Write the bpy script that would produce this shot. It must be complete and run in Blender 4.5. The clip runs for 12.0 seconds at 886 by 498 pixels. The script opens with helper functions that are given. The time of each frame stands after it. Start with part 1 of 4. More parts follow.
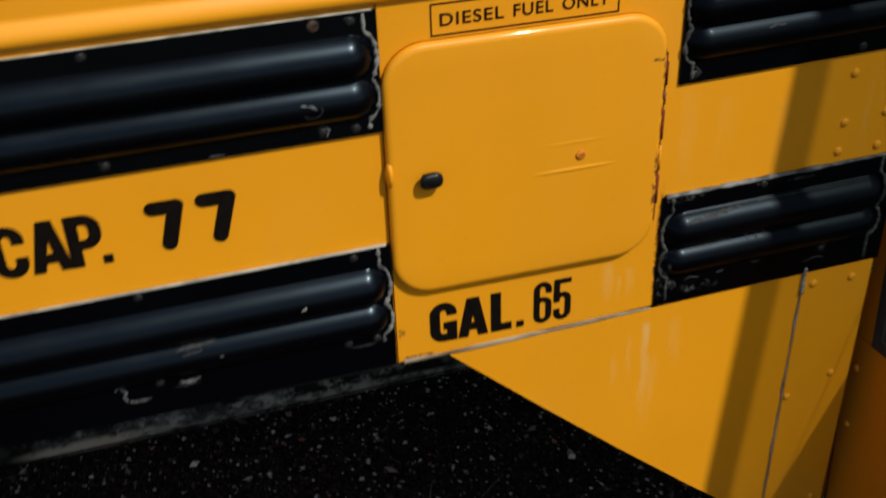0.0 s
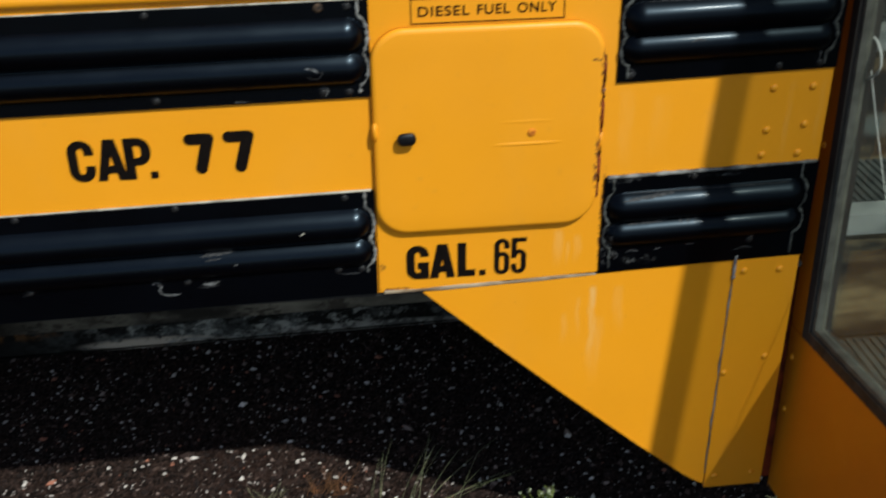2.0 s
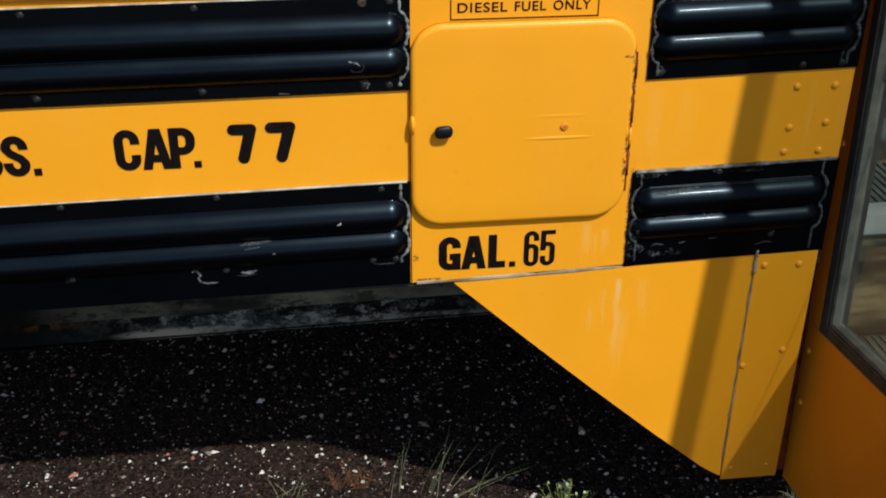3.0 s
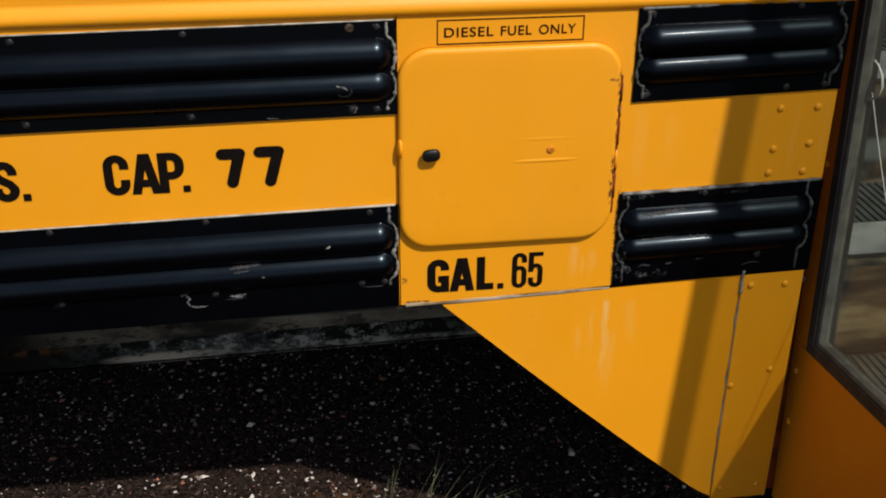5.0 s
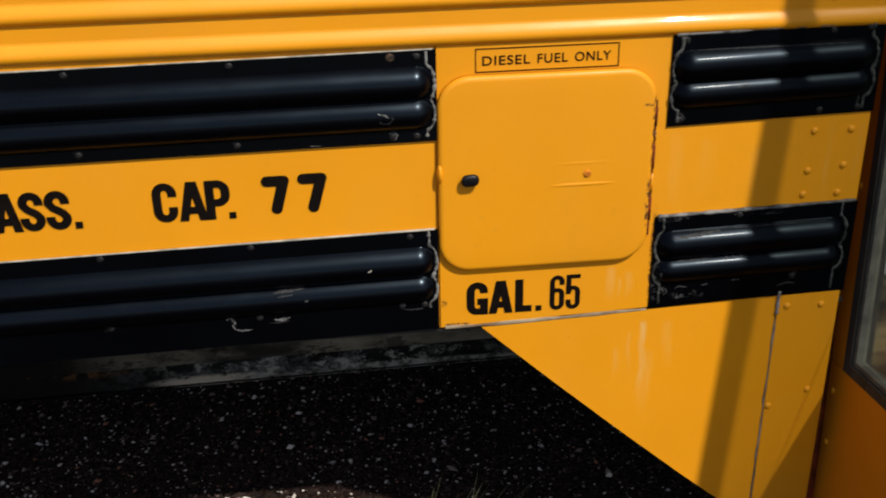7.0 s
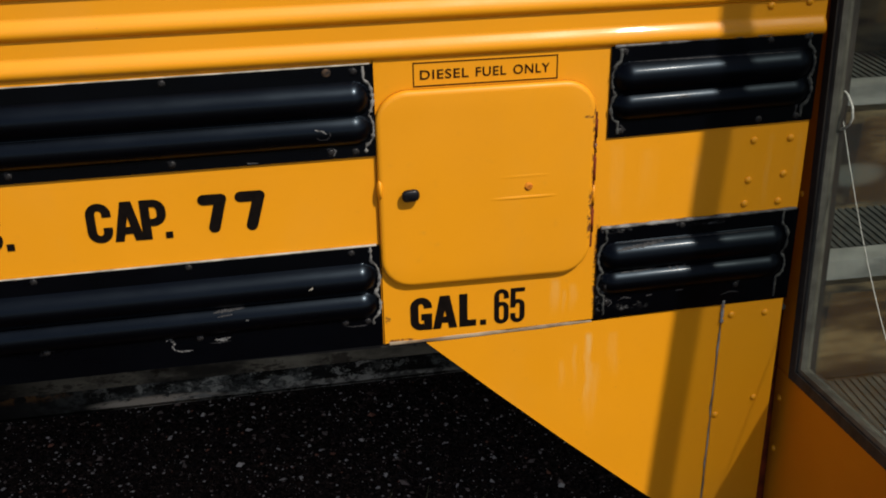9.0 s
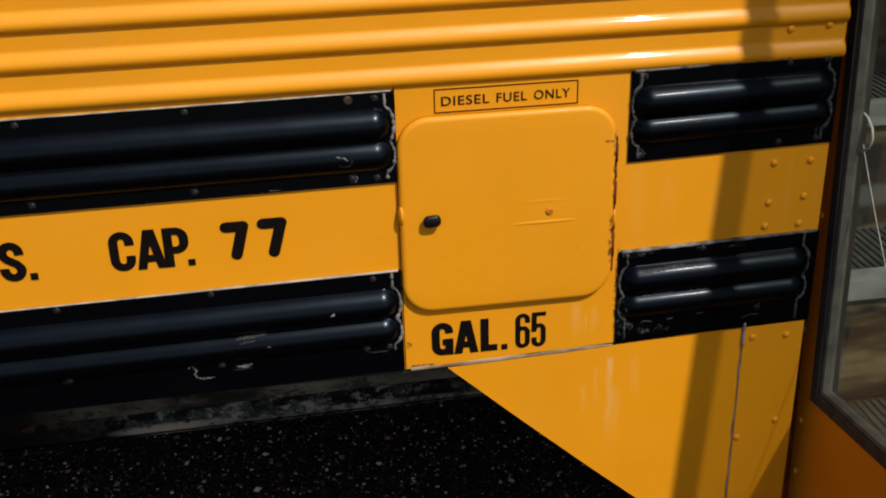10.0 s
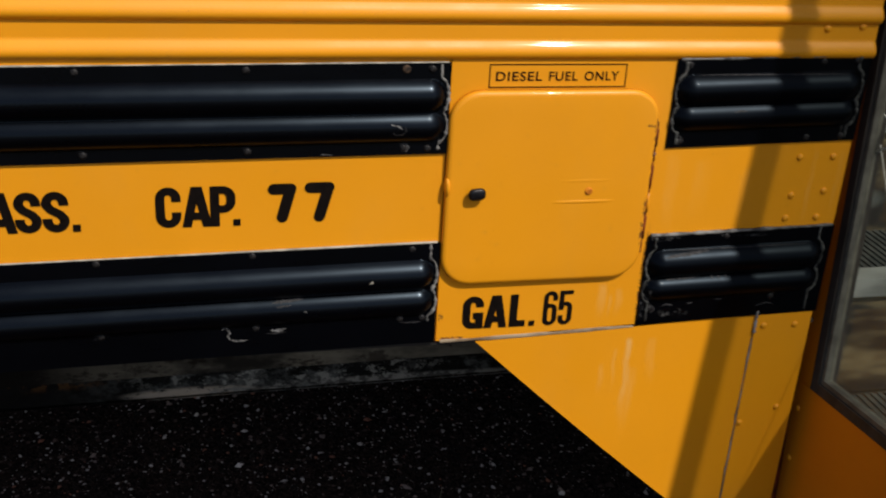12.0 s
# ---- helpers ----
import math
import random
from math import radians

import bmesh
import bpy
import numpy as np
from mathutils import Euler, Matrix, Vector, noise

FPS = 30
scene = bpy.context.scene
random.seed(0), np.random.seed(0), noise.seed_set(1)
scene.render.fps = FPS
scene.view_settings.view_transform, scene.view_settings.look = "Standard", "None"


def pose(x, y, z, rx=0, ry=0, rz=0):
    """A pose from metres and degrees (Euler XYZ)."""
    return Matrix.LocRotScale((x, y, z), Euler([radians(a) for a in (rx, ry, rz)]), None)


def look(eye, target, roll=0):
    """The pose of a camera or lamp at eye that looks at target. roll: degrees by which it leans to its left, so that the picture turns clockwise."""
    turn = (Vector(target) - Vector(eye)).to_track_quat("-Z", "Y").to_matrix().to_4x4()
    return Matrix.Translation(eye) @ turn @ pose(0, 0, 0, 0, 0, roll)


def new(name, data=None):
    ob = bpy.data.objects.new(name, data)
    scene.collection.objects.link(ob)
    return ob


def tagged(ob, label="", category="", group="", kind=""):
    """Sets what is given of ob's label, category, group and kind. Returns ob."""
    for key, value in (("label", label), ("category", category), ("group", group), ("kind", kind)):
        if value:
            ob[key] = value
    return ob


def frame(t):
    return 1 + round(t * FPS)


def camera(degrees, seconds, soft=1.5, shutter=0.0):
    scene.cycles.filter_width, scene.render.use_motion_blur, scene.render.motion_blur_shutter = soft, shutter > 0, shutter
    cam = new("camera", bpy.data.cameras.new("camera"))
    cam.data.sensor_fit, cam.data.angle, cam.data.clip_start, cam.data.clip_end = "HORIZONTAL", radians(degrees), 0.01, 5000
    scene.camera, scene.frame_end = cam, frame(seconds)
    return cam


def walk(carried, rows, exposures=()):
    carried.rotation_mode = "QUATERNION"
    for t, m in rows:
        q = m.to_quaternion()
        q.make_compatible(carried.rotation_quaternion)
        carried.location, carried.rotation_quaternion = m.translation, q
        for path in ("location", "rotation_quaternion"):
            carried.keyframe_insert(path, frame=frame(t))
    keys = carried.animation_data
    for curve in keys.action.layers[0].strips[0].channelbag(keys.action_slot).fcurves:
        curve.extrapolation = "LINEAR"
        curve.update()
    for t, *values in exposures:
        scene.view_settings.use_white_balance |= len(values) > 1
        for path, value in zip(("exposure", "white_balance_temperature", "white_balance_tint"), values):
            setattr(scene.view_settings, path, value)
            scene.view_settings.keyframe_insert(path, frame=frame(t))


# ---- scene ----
cam = camera(44.0, 12.0, soft=1.9, shutter=0.4)
PATH = [
    (0, (-0.2403, -0.9684, 1.4043), (0.1885, 0.6545, 0.3169), -1.99),
    (0.3, (-0.2865, -1.0805, 1.4114), (0.1495, 0.5482, 0.3356), 0.58),
    (0.5, (-0.2923, -1.1165, 1.4265), (0.1195, 0.5070, 0.3334), 0.42),
    (0.7, (-0.2795, -1.1594, 1.4074), (0.1460, 0.5021, 0.3786), 0.52),
    (1, (-0.1823, -1.1927, 1.4226), (0.2075, 0.4631, 0.3708), 0.43),
    (1.2, (-0.1066, -1.2521, 1.3932), (0.2628, 0.4525, 0.4145), 0.30),
    (1.5, (-0.0494, -1.2598, 1.4141), (0.1958, 0.4608, 0.4244), 0.27),
    (1.7, (-0.0431, -1.3207, 1.3933), (0.1444, 0.4352, 0.4545), -0.32),
    (2, (-0.1036, -1.3257, 1.4306), (0.0955, 0.4038, 0.4462), -0.51),
    (2.2, (-0.1456, -1.3627, 1.4006), (0.0412, 0.3606, 0.4029), -0.29),
    (2.5, (-0.1672, -1.3581, 1.4186), (0.0377, 0.3688, 0.4308), -0.36),
    (3, (-0.1754, -1.3714, 1.4189), (0.0514, 0.3700, 0.4617), 0.37),
    (3.2, (-0.1709, -1.3717, 1.4275), (0.0594, 0.3672, 0.4666), 0.08),
    (4.8, (-0.1606, -1.3770, 1.4294), (0.0802, 0.3775, 0.5001), -0.85),
    (5, (-0.1740, -1.3793, 1.4230), (0.0731, 0.3787, 0.5020), 0.26),
    (5.5, (-0.1735, -1.3833, 1.4242), (0.0629, 0.3831, 0.5164), -1.21),
    (5.7, (-0.1725, -1.4054, 1.4086), (0.0538, 0.3792, 0.5347), -0.74),
    (6, (-0.2016, -1.3980, 1.4319), (-0.0381, 0.3945, 0.5599), -0.39),
    (6.5, (-0.2033, -1.4021, 1.4522), (-0.0456, 0.3714, 0.5413), -0.04),
    (7, (-0.1905, -1.4044, 1.4371), (0.0050, 0.3794, 0.5542), -0.97),
    (7.5, (-0.1722, -1.3967, 1.4492), (0.0468, 0.3794, 0.5562), -3.44),
    (7.7, (-0.1569, -1.3914, 1.4460), (0.0823, 0.3781, 0.5450), -2.74),
    (9.3, (-0.1657, -1.3871, 1.4423), (0.0935, 0.3972, 0.5769), -0.51),
    (9.5, (-0.1685, -1.3858, 1.4451), (0.0848, 0.4022, 0.5856), -0.21),
    (10, (-0.1824, -1.3821, 1.4522), (0.0770, 0.4122, 0.6076), -1.55),
    (10.5, (-0.2019, -1.3896, 1.4480), (0.0642, 0.4203, 0.6397), -1.41),
    (11, (-0.2519, -1.3935, 1.4631), (0.0505, 0.4044, 0.6407), -2.04),
    (11.2, (-0.2852, -1.4129, 1.4417), (0.0488, 0.3866, 0.6355), -0.96),
    (11.5, (-0.3386, -1.4116, 1.4446), (0.0463, 0.3610, 0.6020), 0.91),
    (11.7, (-0.3640, -1.4315, 1.4005), (0.0890, 0.3375, 0.5848), 3.10),
    (12, (-0.3761, -1.3854, 1.4168), (0.0544, 0.3809, 0.5833), 3.54),
]
EXPOSURES = [(0, 0.23, 6200, 6), (0.5, 0.31, 6100, 6), (1, 0.48, 5800, 2.5), (1.5, 0.58, 5700, 2), (2, 0.58, 5750, 2.5), (2.5, 0.75, 5650, 1.5), (3.2, 0.67, 5800, 4), (5, 0.50, 6300, 11), (6.5, 0.50, 6300, 11), (9.5, 0.34, 6450, 13), (10.5, 0.25, 6500, 15), (11, 0.18, 6550, 16.5), (12, 0.30, 6400, 14)]
walk(cam, [(t, look(eye, target, roll)) for t, eye, target, roll in PATH], EXPOSURES)

# ---- light ----
SUN = Vector((0.405, -0.71, 1.0)).normalized()
world = bpy.data.worlds.new("sky")
scene.world = world
world.use_nodes = True
wn, wl = world.node_tree.nodes, world.node_tree.links
sky = wn.new("ShaderNodeTexSky")
sky.sky_type, sky.sun_disc = "NISHITA", False
sky.sun_elevation, sky.sun_rotation = math.asin(SUN.z), math.atan2(SUN.x, SUN.y)
haze = wn.new("ShaderNodeHueSaturation")
haze.inputs["Saturation"].default_value = 0.70
wl.new(sky.outputs["Color"], haze.inputs["Color"])
wl.new(haze.outputs["Color"], wn["Background"].inputs["Color"])
wn["Background"].inputs["Strength"].default_value = 0.075
sun_data = bpy.data.lights.new("sun", "SUN")
sun_data.energy, sun_data.angle, sun_data.color = 3.2, radians(1.1), (1.0, 0.93, 0.80)
sun = new("sun", sun_data)
sun.matrix_world = look(SUN * 30, (0, 0, 0))


# ---- materials ----
class Mat:
    """A node material with short ways to add nodes."""

    def __init__(self, name):
        self.m = bpy.data.materials.new(name)
        self.m.use_nodes = True
        self.n, self.l = self.m.node_tree.nodes, self.m.node_tree.links
        self.p = self.n["Principled BSDF"]
        self.pos = self.n.new("ShaderNodeTexCoord").outputs["Object"]

    def put(self, socket, value):
        if isinstance(value, bpy.types.NodeSocket):
            self.l.new(value, socket)
        elif isinstance(value, tuple) and len(value) == 3 and socket.type == "RGBA":
            socket.default_value = (*value, 1)
        else:
            socket.default_value = value

    def noise(self, scale, detail=3.0, rough=0.5, stretch=(1, 1, 1)):
        mp = self.n.new("ShaderNodeMapping")
        mp.inputs["Scale"].default_value = stretch
        self.l.new(self.pos, mp.inputs["Vector"])
        t = self.n.new("ShaderNodeTexNoise")
        self.l.new(mp.outputs["Vector"], t.inputs["Vector"])
        for key, v in (("Scale", scale), ("Detail", detail), ("Roughness", rough)):
            t.inputs[key].default_value = v
        return t.outputs["Fac"]

    def ramp(self, fac, a, b, lo=0.0, hi=1.0):
        r = self.n.new("ShaderNodeMapRange")
        r.interpolation_type = "SMOOTHSTEP"
        for key, v in (("Value", fac), ("From Min", a), ("From Max", b), ("To Min", lo), ("To Max", hi)):
            self.put(r.inputs[key], v)
        return r.outputs["Result"]

    def math(self, op, a, b=0.0):
        k = self.n.new("ShaderNodeMath")
        k.operation = op
        self.put(k.inputs[0], a), self.put(k.inputs[1], b)
        return k.outputs[0]

    def mix(self, fac, a, b):
        k = self.n.new("ShaderNodeMix")
        k.data_type = "RGBA"
        self.put(k.inputs[0], fac), self.put(k.inputs[6], a), self.put(k.inputs[7], b)
        return k.outputs[2]

    def axis(self):
        s = self.n.new("ShaderNodeSeparateXYZ")
        self.l.new(self.pos, s.inputs[0])
        return s.outputs

    def spot(self, x, z, rx, rz):
        """1 inside an ellipse of the side's plane, falling off to 0 at its rim."""
        X, _, Z = self.axis()
        dx = self.math("DIVIDE", self.math("SUBTRACT", X, x), rx)
        dz = self.math("DIVIDE", self.math("SUBTRACT", Z, z), rz)
        d = self.math("ADD", self.math("MULTIPLY", dx, dx), self.math("MULTIPLY", dz, dz))
        return self.ramp(d, 0.15, 1.0, 1.0, 0.0)

    def bump(self, height, strength, distance=0.001):
        b = self.n.new("ShaderNodeBump")
        b.inputs["Strength"].default_value, b.inputs["Distance"].default_value = strength, distance
        self.put(b.inputs["Height"], height)
        self.l.new(b.outputs["Normal"], self.p.inputs["Normal"])
        return self

    def set(self, **values):
        names = {"color": "Base Color", "rough": "Roughness", "metal": "Metallic", "coat": "Coat Weight", "coat_rough": "Coat Roughness", "ior": "IOR", "spec": "Specular IOR Level"}
        for key, v in values.items():
            self.put(self.p.inputs[names[key]], v)
        return self


YELLOW = (0.79, 0.314, 0.006)
CHALK = (0.72, 0.50, 0.20)


def yellow_paint(name, streaks=(), spots=(), base=YELLOW):
    """Chalky school-bus yellow enamel; streaks: x, top z, length, half width, strength of pale runs of water and of
    painted bend highlights; spots: x, z, radii of chipped rust.
    """
    k = Mat(name)
    col = k.mix(k.ramp(k.noise(3.5, 4), 0.3, 0.7), base, tuple(0.94 * c for c in base))
    col = k.mix(k.ramp(k.noise(60, 3, 0.6), 0.62, 0.80, 0, 0.25), col, (0.60, 0.27, 0.03))
    col = k.mix(k.ramp(k.noise(2.2, 5, 0.65, (1, 1, 0.6)), 0.50, 0.78, 0, 0.22), col, (0.62, 0.33, 0.07))
    X, _, Z = k.axis()
    wob = k.math("MULTIPLY", k.math("SUBTRACT", k.noise(14, 2, 0.5, (0.4, 1, 1)), 0.5), 0.02)
    for x, top, length, half, strong in streaks:
        d = k.math("ABSOLUTE", k.math("SUBTRACT", k.math("ADD", X, wob), x))
        across = k.ramp(d, half * 0.2, half, 1, 0)
        down = k.math("MULTIPLY", k.ramp(Z, top - length, top - length * 0.3, 0, 1), k.ramp(Z, top - 0.012, top, 1, 0))
        grain = k.ramp(k.noise(45, 4, 0.6, (1, 1, 0.25)), 0.25, 0.70, 0.15, 1)
        col = k.mix(k.math("MULTIPLY", k.math("MULTIPLY", across, down), k.math("MULTIPLY", grain, strong)), col, CHALK)
    for x, z, rx, rz in spots:
        m = k.math("MULTIPLY", k.spot(x, z, rx, rz), k.ramp(k.noise(120, 4, 0.65), 0.42, 0.56))
        col = k.mix(m, col, (0.10, 0.035, 0.015))
    speck = k.ramp(k.noise(330, 2, 0.5), 0.74, 0.80, 0, 0.55)
    col = k.mix(speck, col, (0.18, 0.09, 0.03))
    k.set(color=col, rough=k.ramp(k.noise(9, 4), 0.3, 0.7, 0.36, 0.48), coat=0.16, coat_rough=0.055, spec=0.30)
    return k.bump(k.math("ADD", k.noise(260, 3), k.math("MULTIPLY", k.noise(11, 2), 1.5)), 0.10, 0.0012).m


def black_paint(name, worn=(), gloss=(0.27, 0.35), shine=0.23, coat=0.045):
    """Glossy black enamel with the sky's reflected blue put into its colours, scratched to the pale primer in a few
    places.
    """
    k = Mat(name)
    col = k.mix(k.ramp(k.noise(5, 3), 0.35, 0.7), (0.0003, 0.0003, 0.0008), (0.0006, 0.0007, 0.0016))
    col = k.mix(k.ramp(k.noise(38, 5, 0.7, (0.35, 1, 1)), 0.70, 0.84, 0, 0.25), col, (0.04, 0.039, 0.04))
    X, _, Z = k.axis()
    for x, z, rx, rz in worn:
        m = k.math("MULTIPLY", k.spot(x, z, rx, rz), k.ramp(k.noise(130, 5, 0.7, (0.6, 1, 1)), 0.49, 0.66, 0, 0.45))
        col = k.mix(m, col, (0.14, 0.14, 0.14))
    rough = k.ramp(k.noise(24, 5, 0.65, (0.4, 1, 1)), 0.35, 0.75, *gloss)
    k.set(color=col, rough=rough, spec=shine, coat=coat, coat_rough=0.10)
    # blue tint stands in for reflected sky
    k.p.inputs["Specular Tint"].default_value = (0.58, 0.78, 1.0, 1)
    return k.bump(k.noise(22, 3, 0.5, (0.4, 1, 1)), 0.08, 0.002).m


def plain(name, a, b, scale, rough=0.6, metal=0.0, bump=0.15, stretch=(1, 1, 1), coat=0.0, spec=0.5):
    k = Mat(name)
    k.set(spec=spec, color=k.mix(k.ramp(k.noise(scale, 5, 0.6, stretch), 0.32, 0.68), a, b), metal=metal, coat=coat,
          rough=k.ramp(k.noise(scale * 2.3, 3), 0.3, 0.7, rough * 0.85, min(1, rough * 1.15)))
    return k.bump(k.noise(scale * 6, 3, 0.6, stretch), bump, 0.0015).m


SIDING = yellow_paint("siding_paint")
SHEET = yellow_paint("sheet_paint")
FUEL_SHEET = yellow_paint("fuel_panel_paint", [(0.212, 0.700, 0.075, 0.010, 0.24), (0.238, 0.690, 0.06, 0.008, 0.16), (0.225, 0.680, 0.05, 0.004, 0.2)],
                          [(0.274, 0.70, 0.006, 0.10), (-0.036, 0.652, 0.005, 0.009), (-0.02, 0.616, 0.03, 0.003)])
FLAP = yellow_paint("fuel_door_paint", [], [(0.251, 0.947, 0.010, 0.0028), (0.262, 0.93, 0.007, 0.05), (0.258, 0.80, 0.006, 0.05), (0.262, 0.88, 0.006, 0.06)])
SKIRT = yellow_paint("skirt_paint", [(0.268, 0.602, 0.165, 0.0080, 0.55), (0.308, 0.600, 0.10, 0.011, 0.20), (0.226, 0.560, 0.07, 0.007, 0.16), (0.277, 0.55, 0.14, 0.012, 0.16), (0.246, 0.585, 0.09, 0.005, 0.14)])
# streaks at x 0.524 and 0.568 paint in the highlights of vertical bends
FRONT_SHEET = yellow_paint("front_sheet_paint", [(0.300, 0.905, 0.15, 0.014, 0.10), (0.345, 0.895, 0.12, 0.018, 0.07), (0.415, 0.88, 0.10, 0.010, 0.07), (0.524, 0.905, 0.14, 0.006, 0.12), (0.568, 0.905, 0.14, 0.005, 0.10)])
POST = yellow_paint("post_paint", [(0.475, 0.62, 0.30, 0.006, 0.5)])
# bus yellow made darker and oranger, holding the shade on the open leaf
LEAF = yellow_paint("shaded_door_paint", base=(0.66, 0.215, 0.003))
RAIL = black_paint("rail_paint", [(-0.515, 0.651, 0.012, 0.01)])
WORN_RAIL = black_paint("worn_rail_paint", [(0.284, 0.665, 0.012, 0.045), (0.30, 0.768, 0.03, 0.006), (0.43, 0.769, 0.05, 0.005), (0.33, 0.640, 0.030, 0.010)], (0.32, 0.40), 0.135, 0.02)
SEAL = plain("dirty_sealant", (0.23, 0.225, 0.21), (0.035, 0.035, 0.035), 38, 0.75, bump=0.3, spec=0.25)
DULLSEAL = plain("dull_grey_sealant", (0.075, 0.078, 0.073), (0.014, 0.015, 0.015), 60, 0.75, bump=0.3, spec=0.25)
SMEAR = plain("scraped_grey_primer", (0.19, 0.19, 0.19), (0.025, 0.025, 0.025), 220, 0.7, bump=0.3, spec=0.2)
FAINT = plain("grey_smudge_and_glint", (0.038, 0.038, 0.040), (0.010, 0.010, 0.011), 120, 0.6, bump=0.3, spec=0.2)
PALESEAL = plain("pale_sealant", (0.46, 0.42, 0.34), (0.20, 0.19, 0.16), 30, 0.75, spec=0.25)
SEAM = plain("dirty_beige_sealant", (0.46, 0.37, 0.25), (0.13, 0.075, 0.038), 16, 0.75, spec=0.2, stretch=(0.5, 1, 1))
CAULK = plain("blue_grey_sealant", (0.31, 0.32, 0.34), (0.10, 0.068, 0.05), 24, 0.65, spec=0.25)
INK = plain("black_lettering", (0.0025, 0.0014, 0.0010), (0.006, 0.0035, 0.0025), 120, 0.6, bump=0.05, spec=0.12)
DECAL = plain("brown_black_print", (0.014, 0.0025, 0.001), (0.026, 0.006, 0.002), 150, 0.6, bump=0.02, spec=0.12)
LATCH = plain("black_plastic", (0.003, 0.003, 0.004), (0.008, 0.008, 0.010), 90, 0.35, spec=0.25)
RUST = plain("rusty_steel", (0.72, 0.25, 0.012), (0.36, 0.10, 0.010), 160, 0.8, 0.0, 0.4, spec=0.2)
DARKRUST = plain("rusted_jamb", (0.24, 0.040, 0.012), (0.06, 0.014, 0.007), 25, 0.85, 0.0, 0.4, spec=0.15)
BROWNRUST = plain("brown_rusty_screw", (0.075, 0.045, 0.026), (0.010, 0.009, 0.009), 230, 0.7, 0.0, 0.4, spec=0.2)
SCREW = plain("painted_screw", (0.002, 0.002, 0.003), (0.020, 0.019, 0.019), 260, 0.4, 0.0, spec=0.25)
RUBBER = plain("black_rubber", (0.006, 0.006, 0.006), (0.016, 0.016, 0.015), 60, 0.7, spec=0.15)
GASKET = plain("faded_brown_black_rubber", (0.026, 0.022, 0.019), (0.055, 0.048, 0.042), 30, 0.6, spec=0.2, stretch=(1, 1, 0.2))
GREYTRIM = plain("weathered_grey_rubber", (0.15, 0.145, 0.118), (0.085, 0.080, 0.066), 26, 0.6, spec=0.25)
ALLOY = plain("scuffed_aluminium", (0.44, 0.47, 0.45), (0.24, 0.26, 0.25), 22, 0.5, 0.35, 0.3, (0.3, 1, 1))
TREAD = plain("dusty_ribbed_rubber", (0.075, 0.082, 0.074), (0.034, 0.037, 0.034), 14, 0.75)
k = Mat("muddy_black_riser")
col = k.mix(k.ramp(k.noise(8.5, 5, 0.58, (0.40, 1, 1.7)), 0.42, 0.62), (0.009, 0.0065, 0.004), (0.21, 0.165, 0.085))
col = k.mix(k.ramp(k.noise(30, 4, 0.6, (0.5, 1, 1)), 0.5, 0.7, 0, 0.5), col, (0.050, 0.026, 0.012))
col = k.mix(k.math("MULTIPLY", k.spot(0.925, 0.628, 0.075, 0.030), 0.8), col, (0.13, 0.15, 0.14))
RISER = k.set(color=col, rough=0.75).bump(k.noise(60, 4), 0.3).m
UNDER = plain("sooty_underbody", (0.012, 0.011, 0.010), (0.025, 0.022, 0.019), 8, 0.9)
INSIDE = plain("dark_interior_panel", (0.030, 0.032, 0.032), (0.016, 0.017, 0.017), 6, 0.7)
CORD = plain("white_nylon_cord", (0.78, 0.78, 0.75), (0.62, 0.62, 0.60), 300, 0.7)
PALE = plain("pale_stone", (0.62, 0.55, 0.44), (0.42, 0.37, 0.30), 60, 0.8)
BLADE = plain("dry_green_grass", (0.30, 0.28, 0.16), (0.15, 0.18, 0.08), 20, 0.6)
DRY = plain("red_brown_dry_grass", (0.22, 0.09, 0.035), (0.10, 0.05, 0.02), 30, 0.7, spec=0.2)
WEED = plain("green_weed", (0.20, 0.22, 0.045), (0.07, 0.10, 0.018), 60, 0.6)
BUD = plain("whitish_bud", (0.66, 0.66, 0.50), (0.45, 0.48, 0.28), 80, 0.7)

# steel rail under the skirt: black paint under dried mud, worn bright along its lower edge
k = Mat("muddy_frame_rail")
# grey patches thin out to near black away from x = -0.03
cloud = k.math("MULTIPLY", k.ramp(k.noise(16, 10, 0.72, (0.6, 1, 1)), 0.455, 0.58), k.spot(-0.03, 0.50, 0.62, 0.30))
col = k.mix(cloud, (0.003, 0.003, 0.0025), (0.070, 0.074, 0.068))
flake = k.math("MULTIPLY", k.ramp(k.noise(55, 9, 0.75, (0.7, 1, 1)), 0.525, 0.57), k.spot(-0.24, 0.487, 0.30, 0.06))
col = k.mix(k.math("MULTIPLY", flake, 0.8), col, (0.21, 0.21, 0.185))
col = k.mix(k.math("MULTIPLY", k.spot(-0.62, 0.50, 0.16, 0.03), k.ramp(k.noise(30, 6, 0.7), 0.48, 0.56, 0, 0.8)), col, (0.075, 0.036, 0.012))
col = k.mix(k.math("MULTIPLY", k.spot(-0.06, 0.4565, 0.50, 0.013), k.ramp(k.noise(24, 8, 0.75, (0.3, 1, 1)), 0.40, 0.52, 0, 0.9)), col, (0.17, 0.165, 0.145))
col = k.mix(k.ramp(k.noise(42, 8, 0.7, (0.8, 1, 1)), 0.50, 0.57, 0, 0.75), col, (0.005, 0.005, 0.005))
col = k.mix(k.math("MULTIPLY", k.spot(-0.40, 0.456, 0.12, 0.013), k.ramp(k.noise(34, 9, 0.78, (0.35, 1, 1)), 0.455, 0.485)), col, (0.27, 0.235, 0.185))
col = k.mix(k.math("MULTIPLY", k.spot(-0.20, 0.515, 0.45, 0.022), k.ramp(k.noise(18, 7, 0.7, (0.5, 1, 1)), 0.46, 0.56, 0, 0.7)), col, (0.085, 0.075, 0.052))
